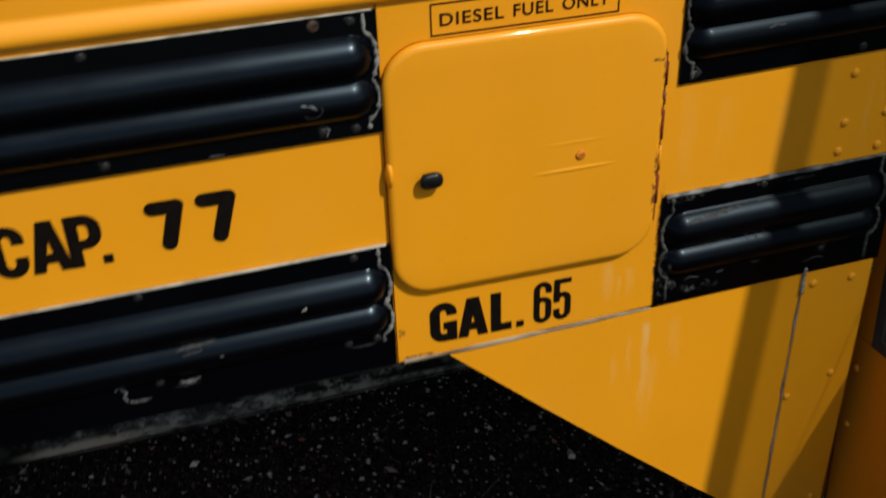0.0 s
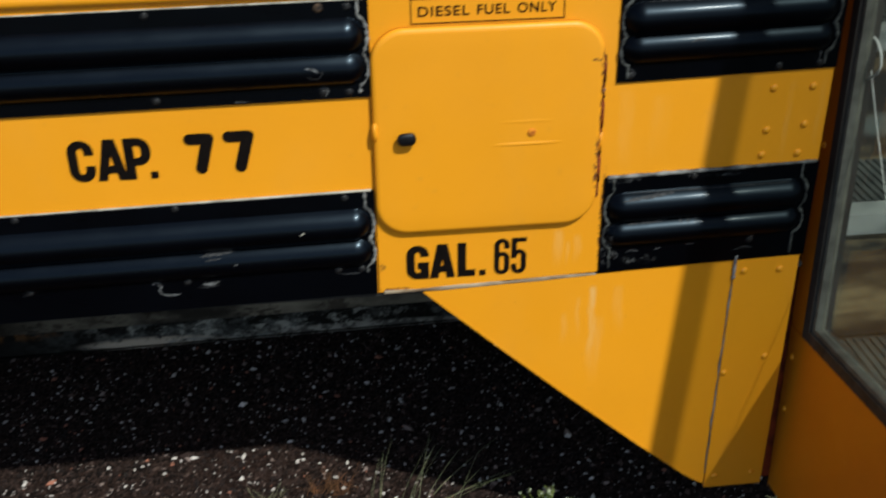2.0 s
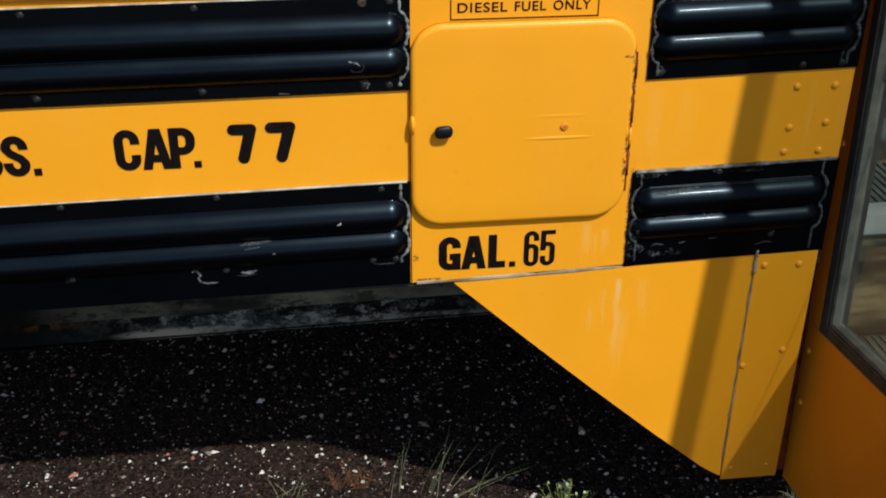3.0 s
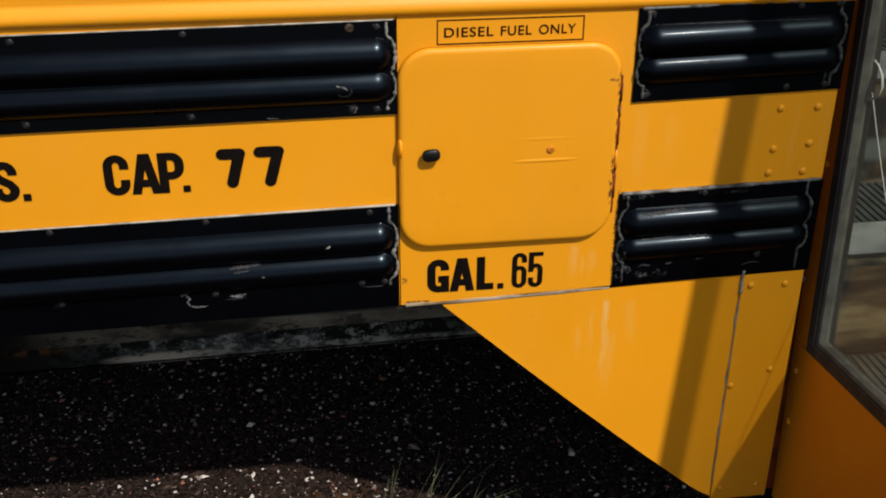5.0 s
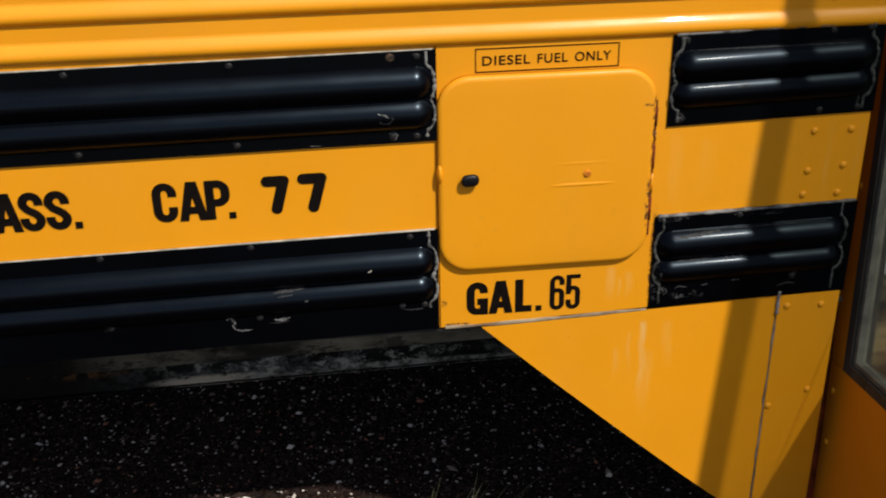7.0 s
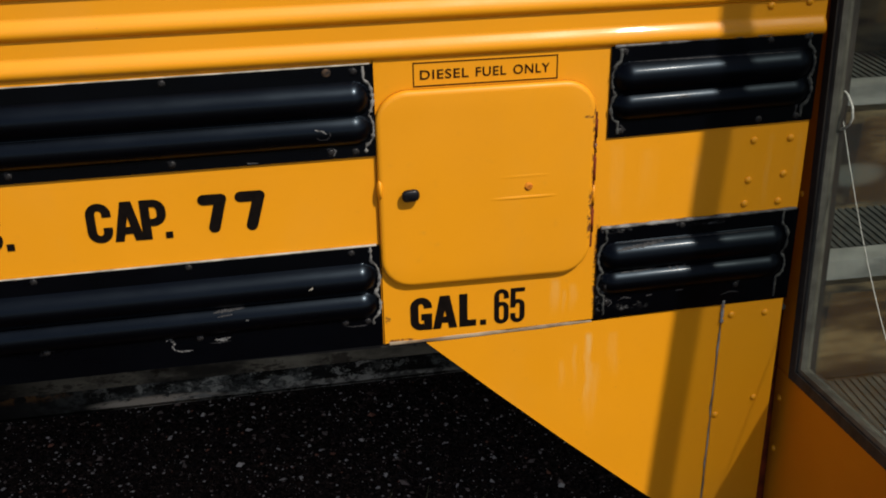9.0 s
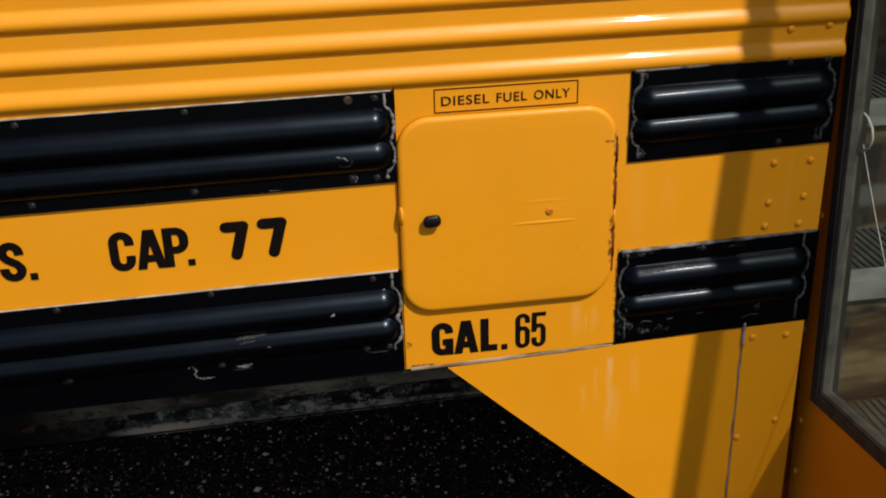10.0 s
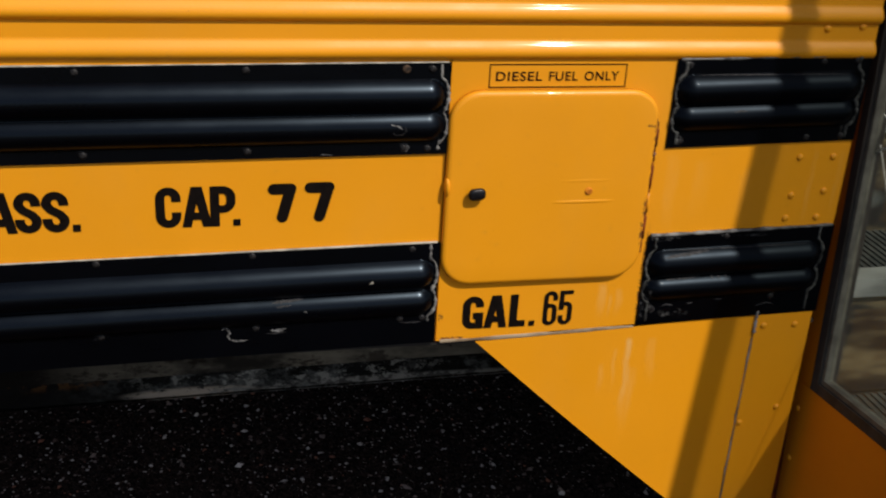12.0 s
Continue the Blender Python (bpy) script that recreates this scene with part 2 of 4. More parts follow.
FRAME = k.set(color=col, rough=0.75, spec=0.08).bump(k.noise(60, 5, 0.7), 0.5, 0.002).m

k = Mat("dusty_flange")
col = k.mix(k.ramp(k.noise(7, 6, 0.62, (0.6, 1, 1.4)), 0.38, 0.60), (0.018, 0.016, 0.013), (0.16, 0.145, 0.11))
col = k.mix(k.ramp(k.noise(30, 9, 0.72, (0.5, 1, 1)), 0.52, 0.60, 0, 0.75), col, (0.012, 0.008, 0.006))
col = k.mix(k.math("MULTIPLY", k.spot(-0.01, 0.585, 0.06, 0.02), k.ramp(k.noise(26, 6, 0.7), 0.42, 0.5)), col, (0.32, 0.29, 0.22))
col = k.mix(k.math("MULTIPLY", k.spot(-0.163, 0.540, 0.026, 0.020), k.ramp(k.noise(40, 6, 0.7), 0.40, 0.5)), col, (0.30, 0.27, 0.18))
# flange colour fades to near black away from x = -0.12
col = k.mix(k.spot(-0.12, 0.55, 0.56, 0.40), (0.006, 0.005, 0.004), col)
DUSTY = k.set(color=col, rough=0.85, spec=0.08).bump(k.noise(70, 4), 0.3).m

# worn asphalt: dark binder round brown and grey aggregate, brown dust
k = Mat("worn_asphalt")
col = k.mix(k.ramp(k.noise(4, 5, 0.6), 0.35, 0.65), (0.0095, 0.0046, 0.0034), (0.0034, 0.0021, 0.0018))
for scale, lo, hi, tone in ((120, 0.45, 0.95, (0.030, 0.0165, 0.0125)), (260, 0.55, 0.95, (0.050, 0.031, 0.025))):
    v = k.n.new("ShaderNodeTexVoronoi")
    v.inputs["Scale"].default_value = scale
    k.l.new(k.pos, v.inputs["Vector"])
    sep = k.n.new("ShaderNodeSeparateColor")
    k.l.new(v.outputs["Color"], sep.inputs[0])
    col = k.mix(k.ramp(sep.outputs[0], lo, hi, 0, 0.8), col, tone)
# unseen ground in front of the bus made paler, to bounce light onto it
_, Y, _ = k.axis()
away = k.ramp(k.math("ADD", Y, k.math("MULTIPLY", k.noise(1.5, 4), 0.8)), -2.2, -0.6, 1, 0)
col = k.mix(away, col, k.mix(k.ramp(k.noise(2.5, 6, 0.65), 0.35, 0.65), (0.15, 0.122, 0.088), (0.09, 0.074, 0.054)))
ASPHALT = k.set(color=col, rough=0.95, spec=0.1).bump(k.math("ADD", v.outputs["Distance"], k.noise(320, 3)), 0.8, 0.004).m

# stones in the asphalt: mostly grey and brown, some nearly white, a few pink
k = Mat("chip_stone")
geo = k.n.new("ShaderNodeNewGeometry").outputs["Random Per Island"]
cr = k.n.new("ShaderNodeValToRGB")
cr.color_ramp.interpolation = "CONSTANT"
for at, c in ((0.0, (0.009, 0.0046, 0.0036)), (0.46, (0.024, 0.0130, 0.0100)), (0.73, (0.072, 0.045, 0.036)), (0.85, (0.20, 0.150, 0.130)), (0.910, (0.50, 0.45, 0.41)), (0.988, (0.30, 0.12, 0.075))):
    e = cr.color_ramp.elements[0] if at == 0 else cr.color_ramp.elements.new(at)
    e.position, e.color = at, (*c, 1)
cr.color_ramp.elements.remove(cr.color_ramp.elements[-1]) if len(cr.color_ramp.elements) > 6 else None
k.l.new(geo, cr.inputs["Fac"])
CHIP = k.set(color=cr.outputs["Color"], rough=0.85, spec=0.25).bump(k.noise(600, 2), 0.3).m

# clear door glass, a little green and dusty
k = Mat("door_glass")
tr = k.n.new("ShaderNodeBsdfTransparent")
tr.inputs["Color"].default_value = (0.70, 0.715, 0.69, 1)
gl = k.n.new("ShaderNodeBsdfGlossy")
gl.inputs["Roughness"].default_value = 0.03
fr = k.n.new("ShaderNodeLayerWeight")
gloss = k.math("ADD", 0.03, k.math("MULTIPLY", k.math("POWER", fr.outputs["Facing"], 5.0), 0.9))
mx = k.n.new("ShaderNodeMixShader")
k.l.new(gloss, mx.inputs[0]), k.l.new(tr.outputs[0], mx.inputs[1]), k.l.new(gl.outputs[0], mx.inputs[2])
df = k.n.new("ShaderNodeBsdfDiffuse")
df.inputs["Color"].default_value = (0.26, 0.42, 0.40, 1)
mx2 = k.n.new("ShaderNodeMixShader")
k.l.new(k.ramp(k.noise(7, 5, 0.65), 0.25, 0.8, 0.01, 0.05), mx2.inputs[0])
tl = k.n.new("ShaderNodeBsdfTranslucent")
tl.inputs["Color"].default_value = (0.55, 0.62, 0.58, 1)
dust = k.n.new("ShaderNodeMixShader")
dust.inputs[0].default_value = 0.5
k.l.new(df.outputs[0], dust.inputs[1]), k.l.new(tl.outputs[0], dust.inputs[2])
k.l.new(mx.outputs[0], mx2.inputs[1]), k.l.new(dust.outputs[0], mx2.inputs[2])
k.l.new(mx2.outputs[0], k.n["Material Output"].inputs["Surface"])
k.n.remove(k.p)
GLASS = k.m


# ---- building blocks ----
from mathutils.bvhtree import BVHTree


def part(name, bm, material, parent=None, label="", smooth=False):
    """Links a bmesh as one mesh object under a thing or a part."""
    me = bpy.data.meshes.new(name)
    bmesh.ops.recalc_face_normals(bm, faces=bm.faces)
    for f in bm.faces:
        f.smooth = smooth
    bm.to_mesh(me)
    bm.free()
    me.materials.append(material)
    ob = new(name, me)
    ob.parent = parent
    return tagged(ob, label)


def box(x0, x1, y0, y1, z0, z1, bevel=0.0, bm=None):
    bm = bm or bmesh.new()
    made = bmesh.ops.create_cube(bm, size=1.0, matrix=Matrix.LocRotScale(((x0 + x1) / 2, (y0 + y1) / 2, (z0 + z1) / 2), None, (x1 - x0, y1 - y0, z1 - z0)))
    if bevel:
        edges = list({e for v in made["verts"] for e in v.link_edges})
        bmesh.ops.bevel(bm, geom=edges, offset=bevel, segments=2, affect="EDGES")
    return bm


def prism(outline, y0, y1, bm=None):
    """A flat plate with an outline of (x, z), from y0 (out) to y1 (in)."""
    bm = bm or bmesh.new()
    a = [bm.verts.new((x, y0, z)) for x, z in outline]
    b = [bm.verts.new((x, y1, z)) for x, z in outline]
    bm.faces.new(a)
    bm.faces.new(b[::-1])
    for i in range(len(a)):
        j = (i + 1) % len(a)
        bm.faces.new((a[i], b[i], b[j], a[j]))
    return bm


def rounded(x0, x1, z0, z1, r, n=8):
    out = []
    for cx, cz, a0 in ((x1 - r, z1 - r, 0), (x0 + r, z1 - r, 90), (x0 + r, z0 + r, 180), (x1 - r, z0 + r, 270)):
        for i in range(n + 1):
            a = radians(a0 + 90 * i / n)
            out.append((cx + r * math.cos(a), cz + r * math.sin(a)))
    return out


def tube(points, radius, sides=8, bm=None, wobble=0.0):
    """A round bead along a line of points."""
    bm = bm or bmesh.new()
    pts = [Vector(p) for p in points]
    rings = []
    for i, p in enumerate(pts):
        t = (pts[min(i + 1, len(pts) - 1)] - pts[max(i - 1, 0)]).normalized()
        side = t.cross(Vector((0.31, -0.92, 0.22))).normalized()
        up = t.cross(side)
        r = radius * (1 + wobble * random.uniform(-1, 1))
        rings.append([bm.verts.new(p + r * (math.cos(a) * side + math.sin(a) * up)) for a in (math.tau * j / sides for j in range(sides))])
    for a, b in zip(rings, rings[1:]):
        for j in range(sides):
            bm.faces.new((a[j], a[(j + 1) % sides], b[(j + 1) % sides], b[j]))
    bm.faces.new(rings[0])
    bm.faces.new(rings[-1][::-1])
    return bm


def dome(radius, height, rings=4, sides=14, flat=0.0):
    """A rivet or screw head that bulges towards -y; its base lies in y = 0."""
    bm = bmesh.new()
    rows = []
    for i in range(rings):
        a = math.pi / 2 * i / rings
        r, h = radius * math.cos(a), height * math.sin(a)
        if flat and i == rings - 1:
            h = height * (1 - flat)
        rows.append([bm.verts.new((r * math.cos(b), -h, r * math.sin(b))) for b in (math.tau * j / sides for j in range(sides))])
    top = bm.verts.new((0, -height * (1 - flat), 0))
    for a, b in zip(rows, rows[1:]):
        for j in range(sides):
            bm.faces.new((a[j], a[(j + 1) % sides], b[(j + 1) % sides], b[j]))
    for j in range(sides):
        bm.faces.new((rows[-1][j], rows[-1][(j + 1) % sides], top))
    return bm


def repeat(ob, name, at, parent):
    """Another object on the same mesh."""
    o = new(name, ob.data)
    o.parent = parent
    o.matrix_basis = at
    return o


# ---- ground ----
bm = bmesh.new()
bmesh.ops.create_grid(bm, x_segments=8, y_segments=8, size=400)
tagged(part("ground", bm, ASPHALT), "dark worn asphalt, made paler out of view to bounce light", "ground", kind="structure")


def stones(count, x0, x1, y0, y1, lo, hi, seed):
    """Loose angular chips lying half sunk in the asphalt, one mesh."""
    g = np.random.default_rng(seed)
    base = np.array([(1, 0, 0), (0, 1, 0), (-1, 0, 0), (0, -1, 0), (0, 0, 1), (0, 0, -1)], float)
    tri = np.array([(0, 1, 4), (1, 2, 4), (2, 3, 4), (3, 0, 4), (1, 0, 5), (2, 1, 5), (3, 2, 5), (0, 3, 5)])
    size = lo + (hi - lo) * g.random(count) ** 3.0
    v = base[None] * (0.65 + 0.7 * g.random((count, 6, 1))) * size[:, None, None] * np.stack([0.65 + 0.9 * g.random(count), np.full(count, 0.85), np.full(count, 0.55)], -1)[:, None, :]
    v += (g.random((count, 6, 3)) - 0.5) * size[:, None, None] * 0.7
    a = g.random(count) * math.tau
    c, s = np.cos(a)[:, None], np.sin(a)[:, None]
    x, y = v[:, :, 0] * c - v[:, :, 1] * s, v[:, :, 0] * s + v[:, :, 1] * c
    px, py = x0 + (x1 - x0) * g.random(count), y0 + (y1 - y0) * g.random(count)
    pts = np.stack([x + px[:, None], y + py[:, None], v[:, :, 2] + size[:, None] * 0.12], -1).reshape(-1, 3)
    faces = (tri[None] + 6 * np.arange(count)[:, None, None]).reshape(-1, 3)
    me = bpy.data.meshes.new("gravel")
    me.from_pydata(pts.tolist(), [], faces.tolist())
    me.materials.append(CHIP)
    return tagged(new("gravel", me), "pale and brown stone chips scattered over the asphalt", "gravel", kind="stuff")


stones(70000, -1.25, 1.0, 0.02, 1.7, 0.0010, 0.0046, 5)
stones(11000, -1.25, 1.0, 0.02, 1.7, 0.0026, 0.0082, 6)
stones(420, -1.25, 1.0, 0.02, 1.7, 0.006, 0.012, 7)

# ---- the bus ----
LEAN = 0.090  # inward lean of the entrance door and its jamb
bus = tagged(new("school_bus"), "yellow school bus side with black ribbed rub rails, entrance door open", "bus")
REAR, EDGE = -3.2, 0.578

# fluted siding above the rails: a rounded flute every 50 mm
prof = []
for i in range(7):
    z = 1.040 + 0.0497 * i
    prof += [(0.0, z), (-0.0020, z + 0.0006)]
    for j in range(1, 13):
        u = j / 12
        prof.append((-0.0078 * math.sin(math.pi * (0.10 + 0.90 * u ** 0.85)) ** 0.95, z + 0.0010 + 0.0245 * u))
    prof += [(0.0, z + 0.0290), (0.0, z + 0.0490)]
prof.append((0.0, 1.40))
bm = bmesh.new()
cols = []
for x in (REAR, REAR + 0.002, -1.0, -0.4, 0.1, 0.4, EDGE - 0.001, EDGE + 0.003):
    cols.append([bm.verts.new((x, y, z)) for y, z in prof])
for a, b in zip(cols, cols[1:]):
    for i in range(len(prof) - 1):
        bm.faces.new((a[i], b[i], b[i + 1], a[i + 1]))
siding = part("fluted_siding", bm, SIDING, bus, "yellow fluted steel siding", smooth=True)
thick = siding.modifiers.new("thickness", "SOLIDIFY")
thick.thickness, thick.offset = 0.002, 1

# flat sheets of the side
part("side_panel", box(REAR, -0.043, 0.0, 0.003, 0.612, 1.042), SHEET, bus)
part("fuel_panel", prism([(-0.0415, 0.6125), (0.2765, 0.6225), (0.2765, 1.041), (-0.0415, 1.041)], -0.0005, 0.003), FUEL_SHEET, bus)
part("side_panel", prism([(0.2765, 0.6225), (EDGE, 0.634), (EDGE, 1.046), (0.2765, 1.042)], -0.0005, 0.003), FRONT_SHEET, bus)
bm = prism([(0.020, 0.6075), (0.2, 0.6135), (0.4765, 0.6285), (0.4765, 0.2005), (0.462, 0.2085), (0.440, 0.2245), (0.350, 0.3020), (0.240, 0.4010), (0.130, 0.5030)], -0.0008, 0.002)
part("skirt_panel", bm, SKIRT, bus, "slanted yellow skirt panel with pale water streaks")
part("post_panel", box(0.4780, 0.5745, -0.003, 0.001, 0.193, 0.630, 0.0006), POST, bus)
bm = box(0.5768, 0.6160, 0.0415, 0.0475, 0.19, 2.2)
for v in bm.verts:
    v.co.y += LEAN * (v.co.z - 0.482)
part("door_jamb", bm, DARKRUST, bus, "rusted dark door jamb")
part("jamb_edge", box(0.5748, 0.5768, 0.004, 0.070, 0.20, 2.2), DARKRUST, bus)

# beads of sealant along the seams
line = [(-0.035 + 0.0255 * i, -0.001, 0.6115 + 0.00027 * i * i / 10 + 0.0003 * i + random.uniform(-0.0007, 0.0007)) for i in range(13)]
bm = tube(line, 0.0024, 6, wobble=0.45)
for v in bm.verts:
    v.co.y = -0.0008 + 0.35 * (v.co.y + 0.001)
part("seam_bead", bm, SEAM, bus, "pale dirty seam of sealant")
line = [(0.4765 + random.uniform(-0.0008, 0.0008), -0.0018, 0.632 - 0.0215 * i) for i in range(20)]
part("seam_bead", tube(line, 0.0009, 6, wobble=0.8), CAULK, bus, "blue-grey seam of sealant")

line = [(0.4775 + 0.0012 * math.sin(9 * i), -0.0030, 0.6345 - 0.0035 * i) for i in range(12)]
part("seam_bead", tube(line, 0.0024, 6, wobble=0.35), CAULK, bus, "blue-grey blob of sealant", smooth=True)


def rub_rail(x0, x1, z0, z1, ribs, ends, slope=0.0, tail=0.006, foot=0.006):
    """A pressed steel rail with two half-round ribs. ends: whether the ribs close at x0 and at x1."""
    xs = list(np.linspace(x0, x1, 40 if x1 - x0 < 1 else 60))
    for on, x, s in ((ends[0], x0, 1), (ends[1], x1, -1)):
        if on:
            xs = [q for q in xs if abs(q - x) > 0.05] + [x + s * d for d in np.linspace(0, 0.05, 22)]
    xs = sorted(xs)
    zs = list(np.linspace(z0, z1, 120))
    bm = bmesh.new()
    rx = 0.0235

    def out(x, z):
        h = 0.0
        for zc, r in ribs:
            dx = 0.0
            if ends[0]:
                dx = max(dx, x0 + 0.006 + rx - x)
            if ends[1]:
                dx = max(dx, x - (x1 - tail - rx))
            d = math.hypot(dx / rx, (z - zc) / r)
            if d < 1:
                h = max(h, (0.0162 if zc == ribs[0][0] else 0.0130) * (1 - d * d) ** 0.88)
        return -0.0035 - h

    grid = [[bm.verts.new((x, out(x, z), z + slope * (x - x0))) for z in zs] for x in xs]
    for a, b in zip(grid, grid[1:]):
        for i in range(len(zs) - 1):
            bm.faces.new((a[i], b[i], b[i + 1], a[i + 1]))
    rim = [e for e in bm.edges if e.is_boundary]
    made = bmesh.ops.extrude_edge_only(bm, edges=rim)
    for v in made["geom"]:
        if isinstance(v, bmesh.types.BMVert):
            v.co.y = -0.0004
    bm.normal_update()
    creases = [tuple(v.co.copy() for v in e.verts) for e in bm.edges if len(e.link_faces) == 2 and e.calc_face_angle(0.0) > radians(22)]
    sharp = {frozenset(tuple(round(c, 6) for c in p) for p in pair) for pair in creases}
    rail = part("rub_rail", bm, WORN_RAIL if ends[0] else RAIL, bus, "glossy black ribbed steel rub rail", smooth=True)
    for e in rail.data.edges:
        if frozenset(tuple(round(c, 6) for c in rail.data.vertices[i].co) for i in e.vertices) in sharp:
            e.use_edge_sharp = True
    # wavy bead of sealant that follows each closed end
    for on, x, s in ((ends[0], x0, 1), (ends[1], x1, -1)):
        if on:
            pts = []
            for z in np.linspace(z0 + foot, z1 - 0.002, 44):
                reach = 0.013
                for zc, r in ribs:
                    q = 1 - ((z - zc) / (r * 1.02)) ** 2
                    if q > 0:
                        reach = min(reach, 0.013 - 0.011 * math.sqrt(q))
                pts.append((x + s * (reach + (tail - 0.006 if s < 0 else 0) + random.uniform(-0.0004, 0.0004)), -0.0042, z + slope * (x - x0)))
            part("sealant_bead", tube(pts, 0.0022, 6, wobble=0.55), DULLSEAL if ends[0] else SEAL, rail, "dirty grey bead of sealant", smooth=True)
    pts = [(x, -0.003, z1 + 0.0006 + slope * (x - x0)) for x in np.linspace(x0 + 0.004, x1 - 0.004, 24)]
    part("sealant_bead", tube(pts, 0.0014 if ends[0] is False else 0.0028, 6, wobble=0.35), SEAL if ends[0] else PALESEAL, rail, "dirty grey bead of sealant", smooth=True)
    return rail


# the long rails sink a little towards the rear
UD, LD = 0.008 * (-0.0425 - REAR), 0.0150 * (-0.0440 - REAR)
UL = rub_rail(REAR, -0.0425, 0.9092 - UD, 1.0365 - UD, ((0.9905 - UD, 0.0245), (0.9480 - UD, 0.0215)), (False, True), 0.008)
LL = rub_rail(REAR, -0.0440, 0.613 - LD, 0.7752 - LD, ((0.7250 - LD, 0.0240), (0.6815 - LD, 0.0210)), (False, True), 0.0150, foot=0.036)
UR = rub_rail(0.2800, 0.5795, 0.9105, 1.0400, ((0.9945, 0.0235), (0.9545, 0.0205)), (True, True), 0.024, 0.0115)
LR = rub_rail(0.2735, 0.5795, 0.6225, 0.7720, ((0.7245, 0.0230), (0.6820, 0.0195)), (True, True), 0.024, 0.0165)

screw_mesh = dome(0.0052, 0.0032, 4, 12, 0.25)
first = None
for rail, spots in ((UL, [(-0.521, 1.025), (-0.312, 1.027), (-0.068, 1.028), (-0.312, 0.917), (-0.519, 0.916), (-0.103, 0.918), (-0.070, 0.917), (-0.73, 1.025), (-0.73, 0.916)]),
                    (LL, [(-0.308, 0.765), (-0.514, 0.762), (-0.084, 0.766), (-0.515, 0.651), (-0.305, 0.652), (-0.098, 0.655), (-0.065, 0.655), (-0.72, 0.65), (-0.72, 0.762)]),
                    (UR, [(0.297, 1.033), (0.504, 1.037), (0.557, 1.039), (0.297, 0.920), (0.499, 0.9235), (0.555, 0.925)]),
                    (LR, [(0.291, 0.650), (0.493, 0.661), (0.40, 0.768)])):
    for x, z in spots:
        if first is None:
            first = part("screw", screw_mesh, SCREW, rail, "small painted screw head", smooth=True)
            first.matrix_basis = Matrix.Translation((x, -0.0034, z))
        else:
            repeat(first, "screw", Matrix.Translation((x, -0.0034, z)), rail)

# one screw has lost its paint
first = part("screw", dome(0.0062, 0.0036, 4, 12, 0.25), BROWNRUST, UL, "larger screw head with rust showing", smooth=True)
first.matrix_basis = Matrix.Translation((-0.103, -0.0034, 1.028))


def smear(rail, pts, width, material, seed):
    """A thin ragged stroke of old sealant, scraped primer or painted edge glint, lying on a rail along points of (x,
    z).
    """
    g = random.Random(seed)
    tree = BVHTree.FromPolygons([v.co for v in rail.data.vertices], [p.vertices[:] for p in rail.data.polygons])
    bm = bmesh.new()
    fine = []
    for (xa, za), (xb, zb) in zip(pts, pts[1:]):
        n = max(2, int(math.hypot(xb - xa, zb - za) / 0.0016))
        fine += [(xa + (xb - xa) * i / n, za + (zb - za) * i / n) for i in range(n)]
    fine.append(pts[-1])
    rows = []
    for i, (x, z) in enumerate(fine):
        x0, z0 = fine[max(i - 1, 0)]
        x1, z1 = fine[min(i + 1, len(fine) - 1)]
        d = math.hypot(x1 - x0, z1 - z0) or 1
        nx, nz = -(z1 - z0) / d, (x1 - x0) / d
        taper = math.sin(math.pi * (i + 0.6) / (len(fine) + 0.2)) ** 0.5
        row = []
        for side in (1, 0.3, -0.3, -1):
            w = width * 0.5 * taper * side * g.uniform(0.45, 1.25)
            hit = tree.ray_cast(Vector((x + nx * w, -0.1, z + nz * w)), Vector((0, 1, 0)))[0]
            row.append(bm.verts.new((x + nx * w, (hit.y if hit else -0.0035) - 0.0004, z + nz * w)))
        rows.append(row)
    for a, b in zip(rows, rows[1:]):
        for k in range(3):
            if g.random() < 0.93:
                bm.faces.new((a[k], a[k + 1], b[k + 1], b[k]))
    return part("pale_stroke", bm, material, rail, "pale ragged stroke of worn paint, on rib creases a painted glint")


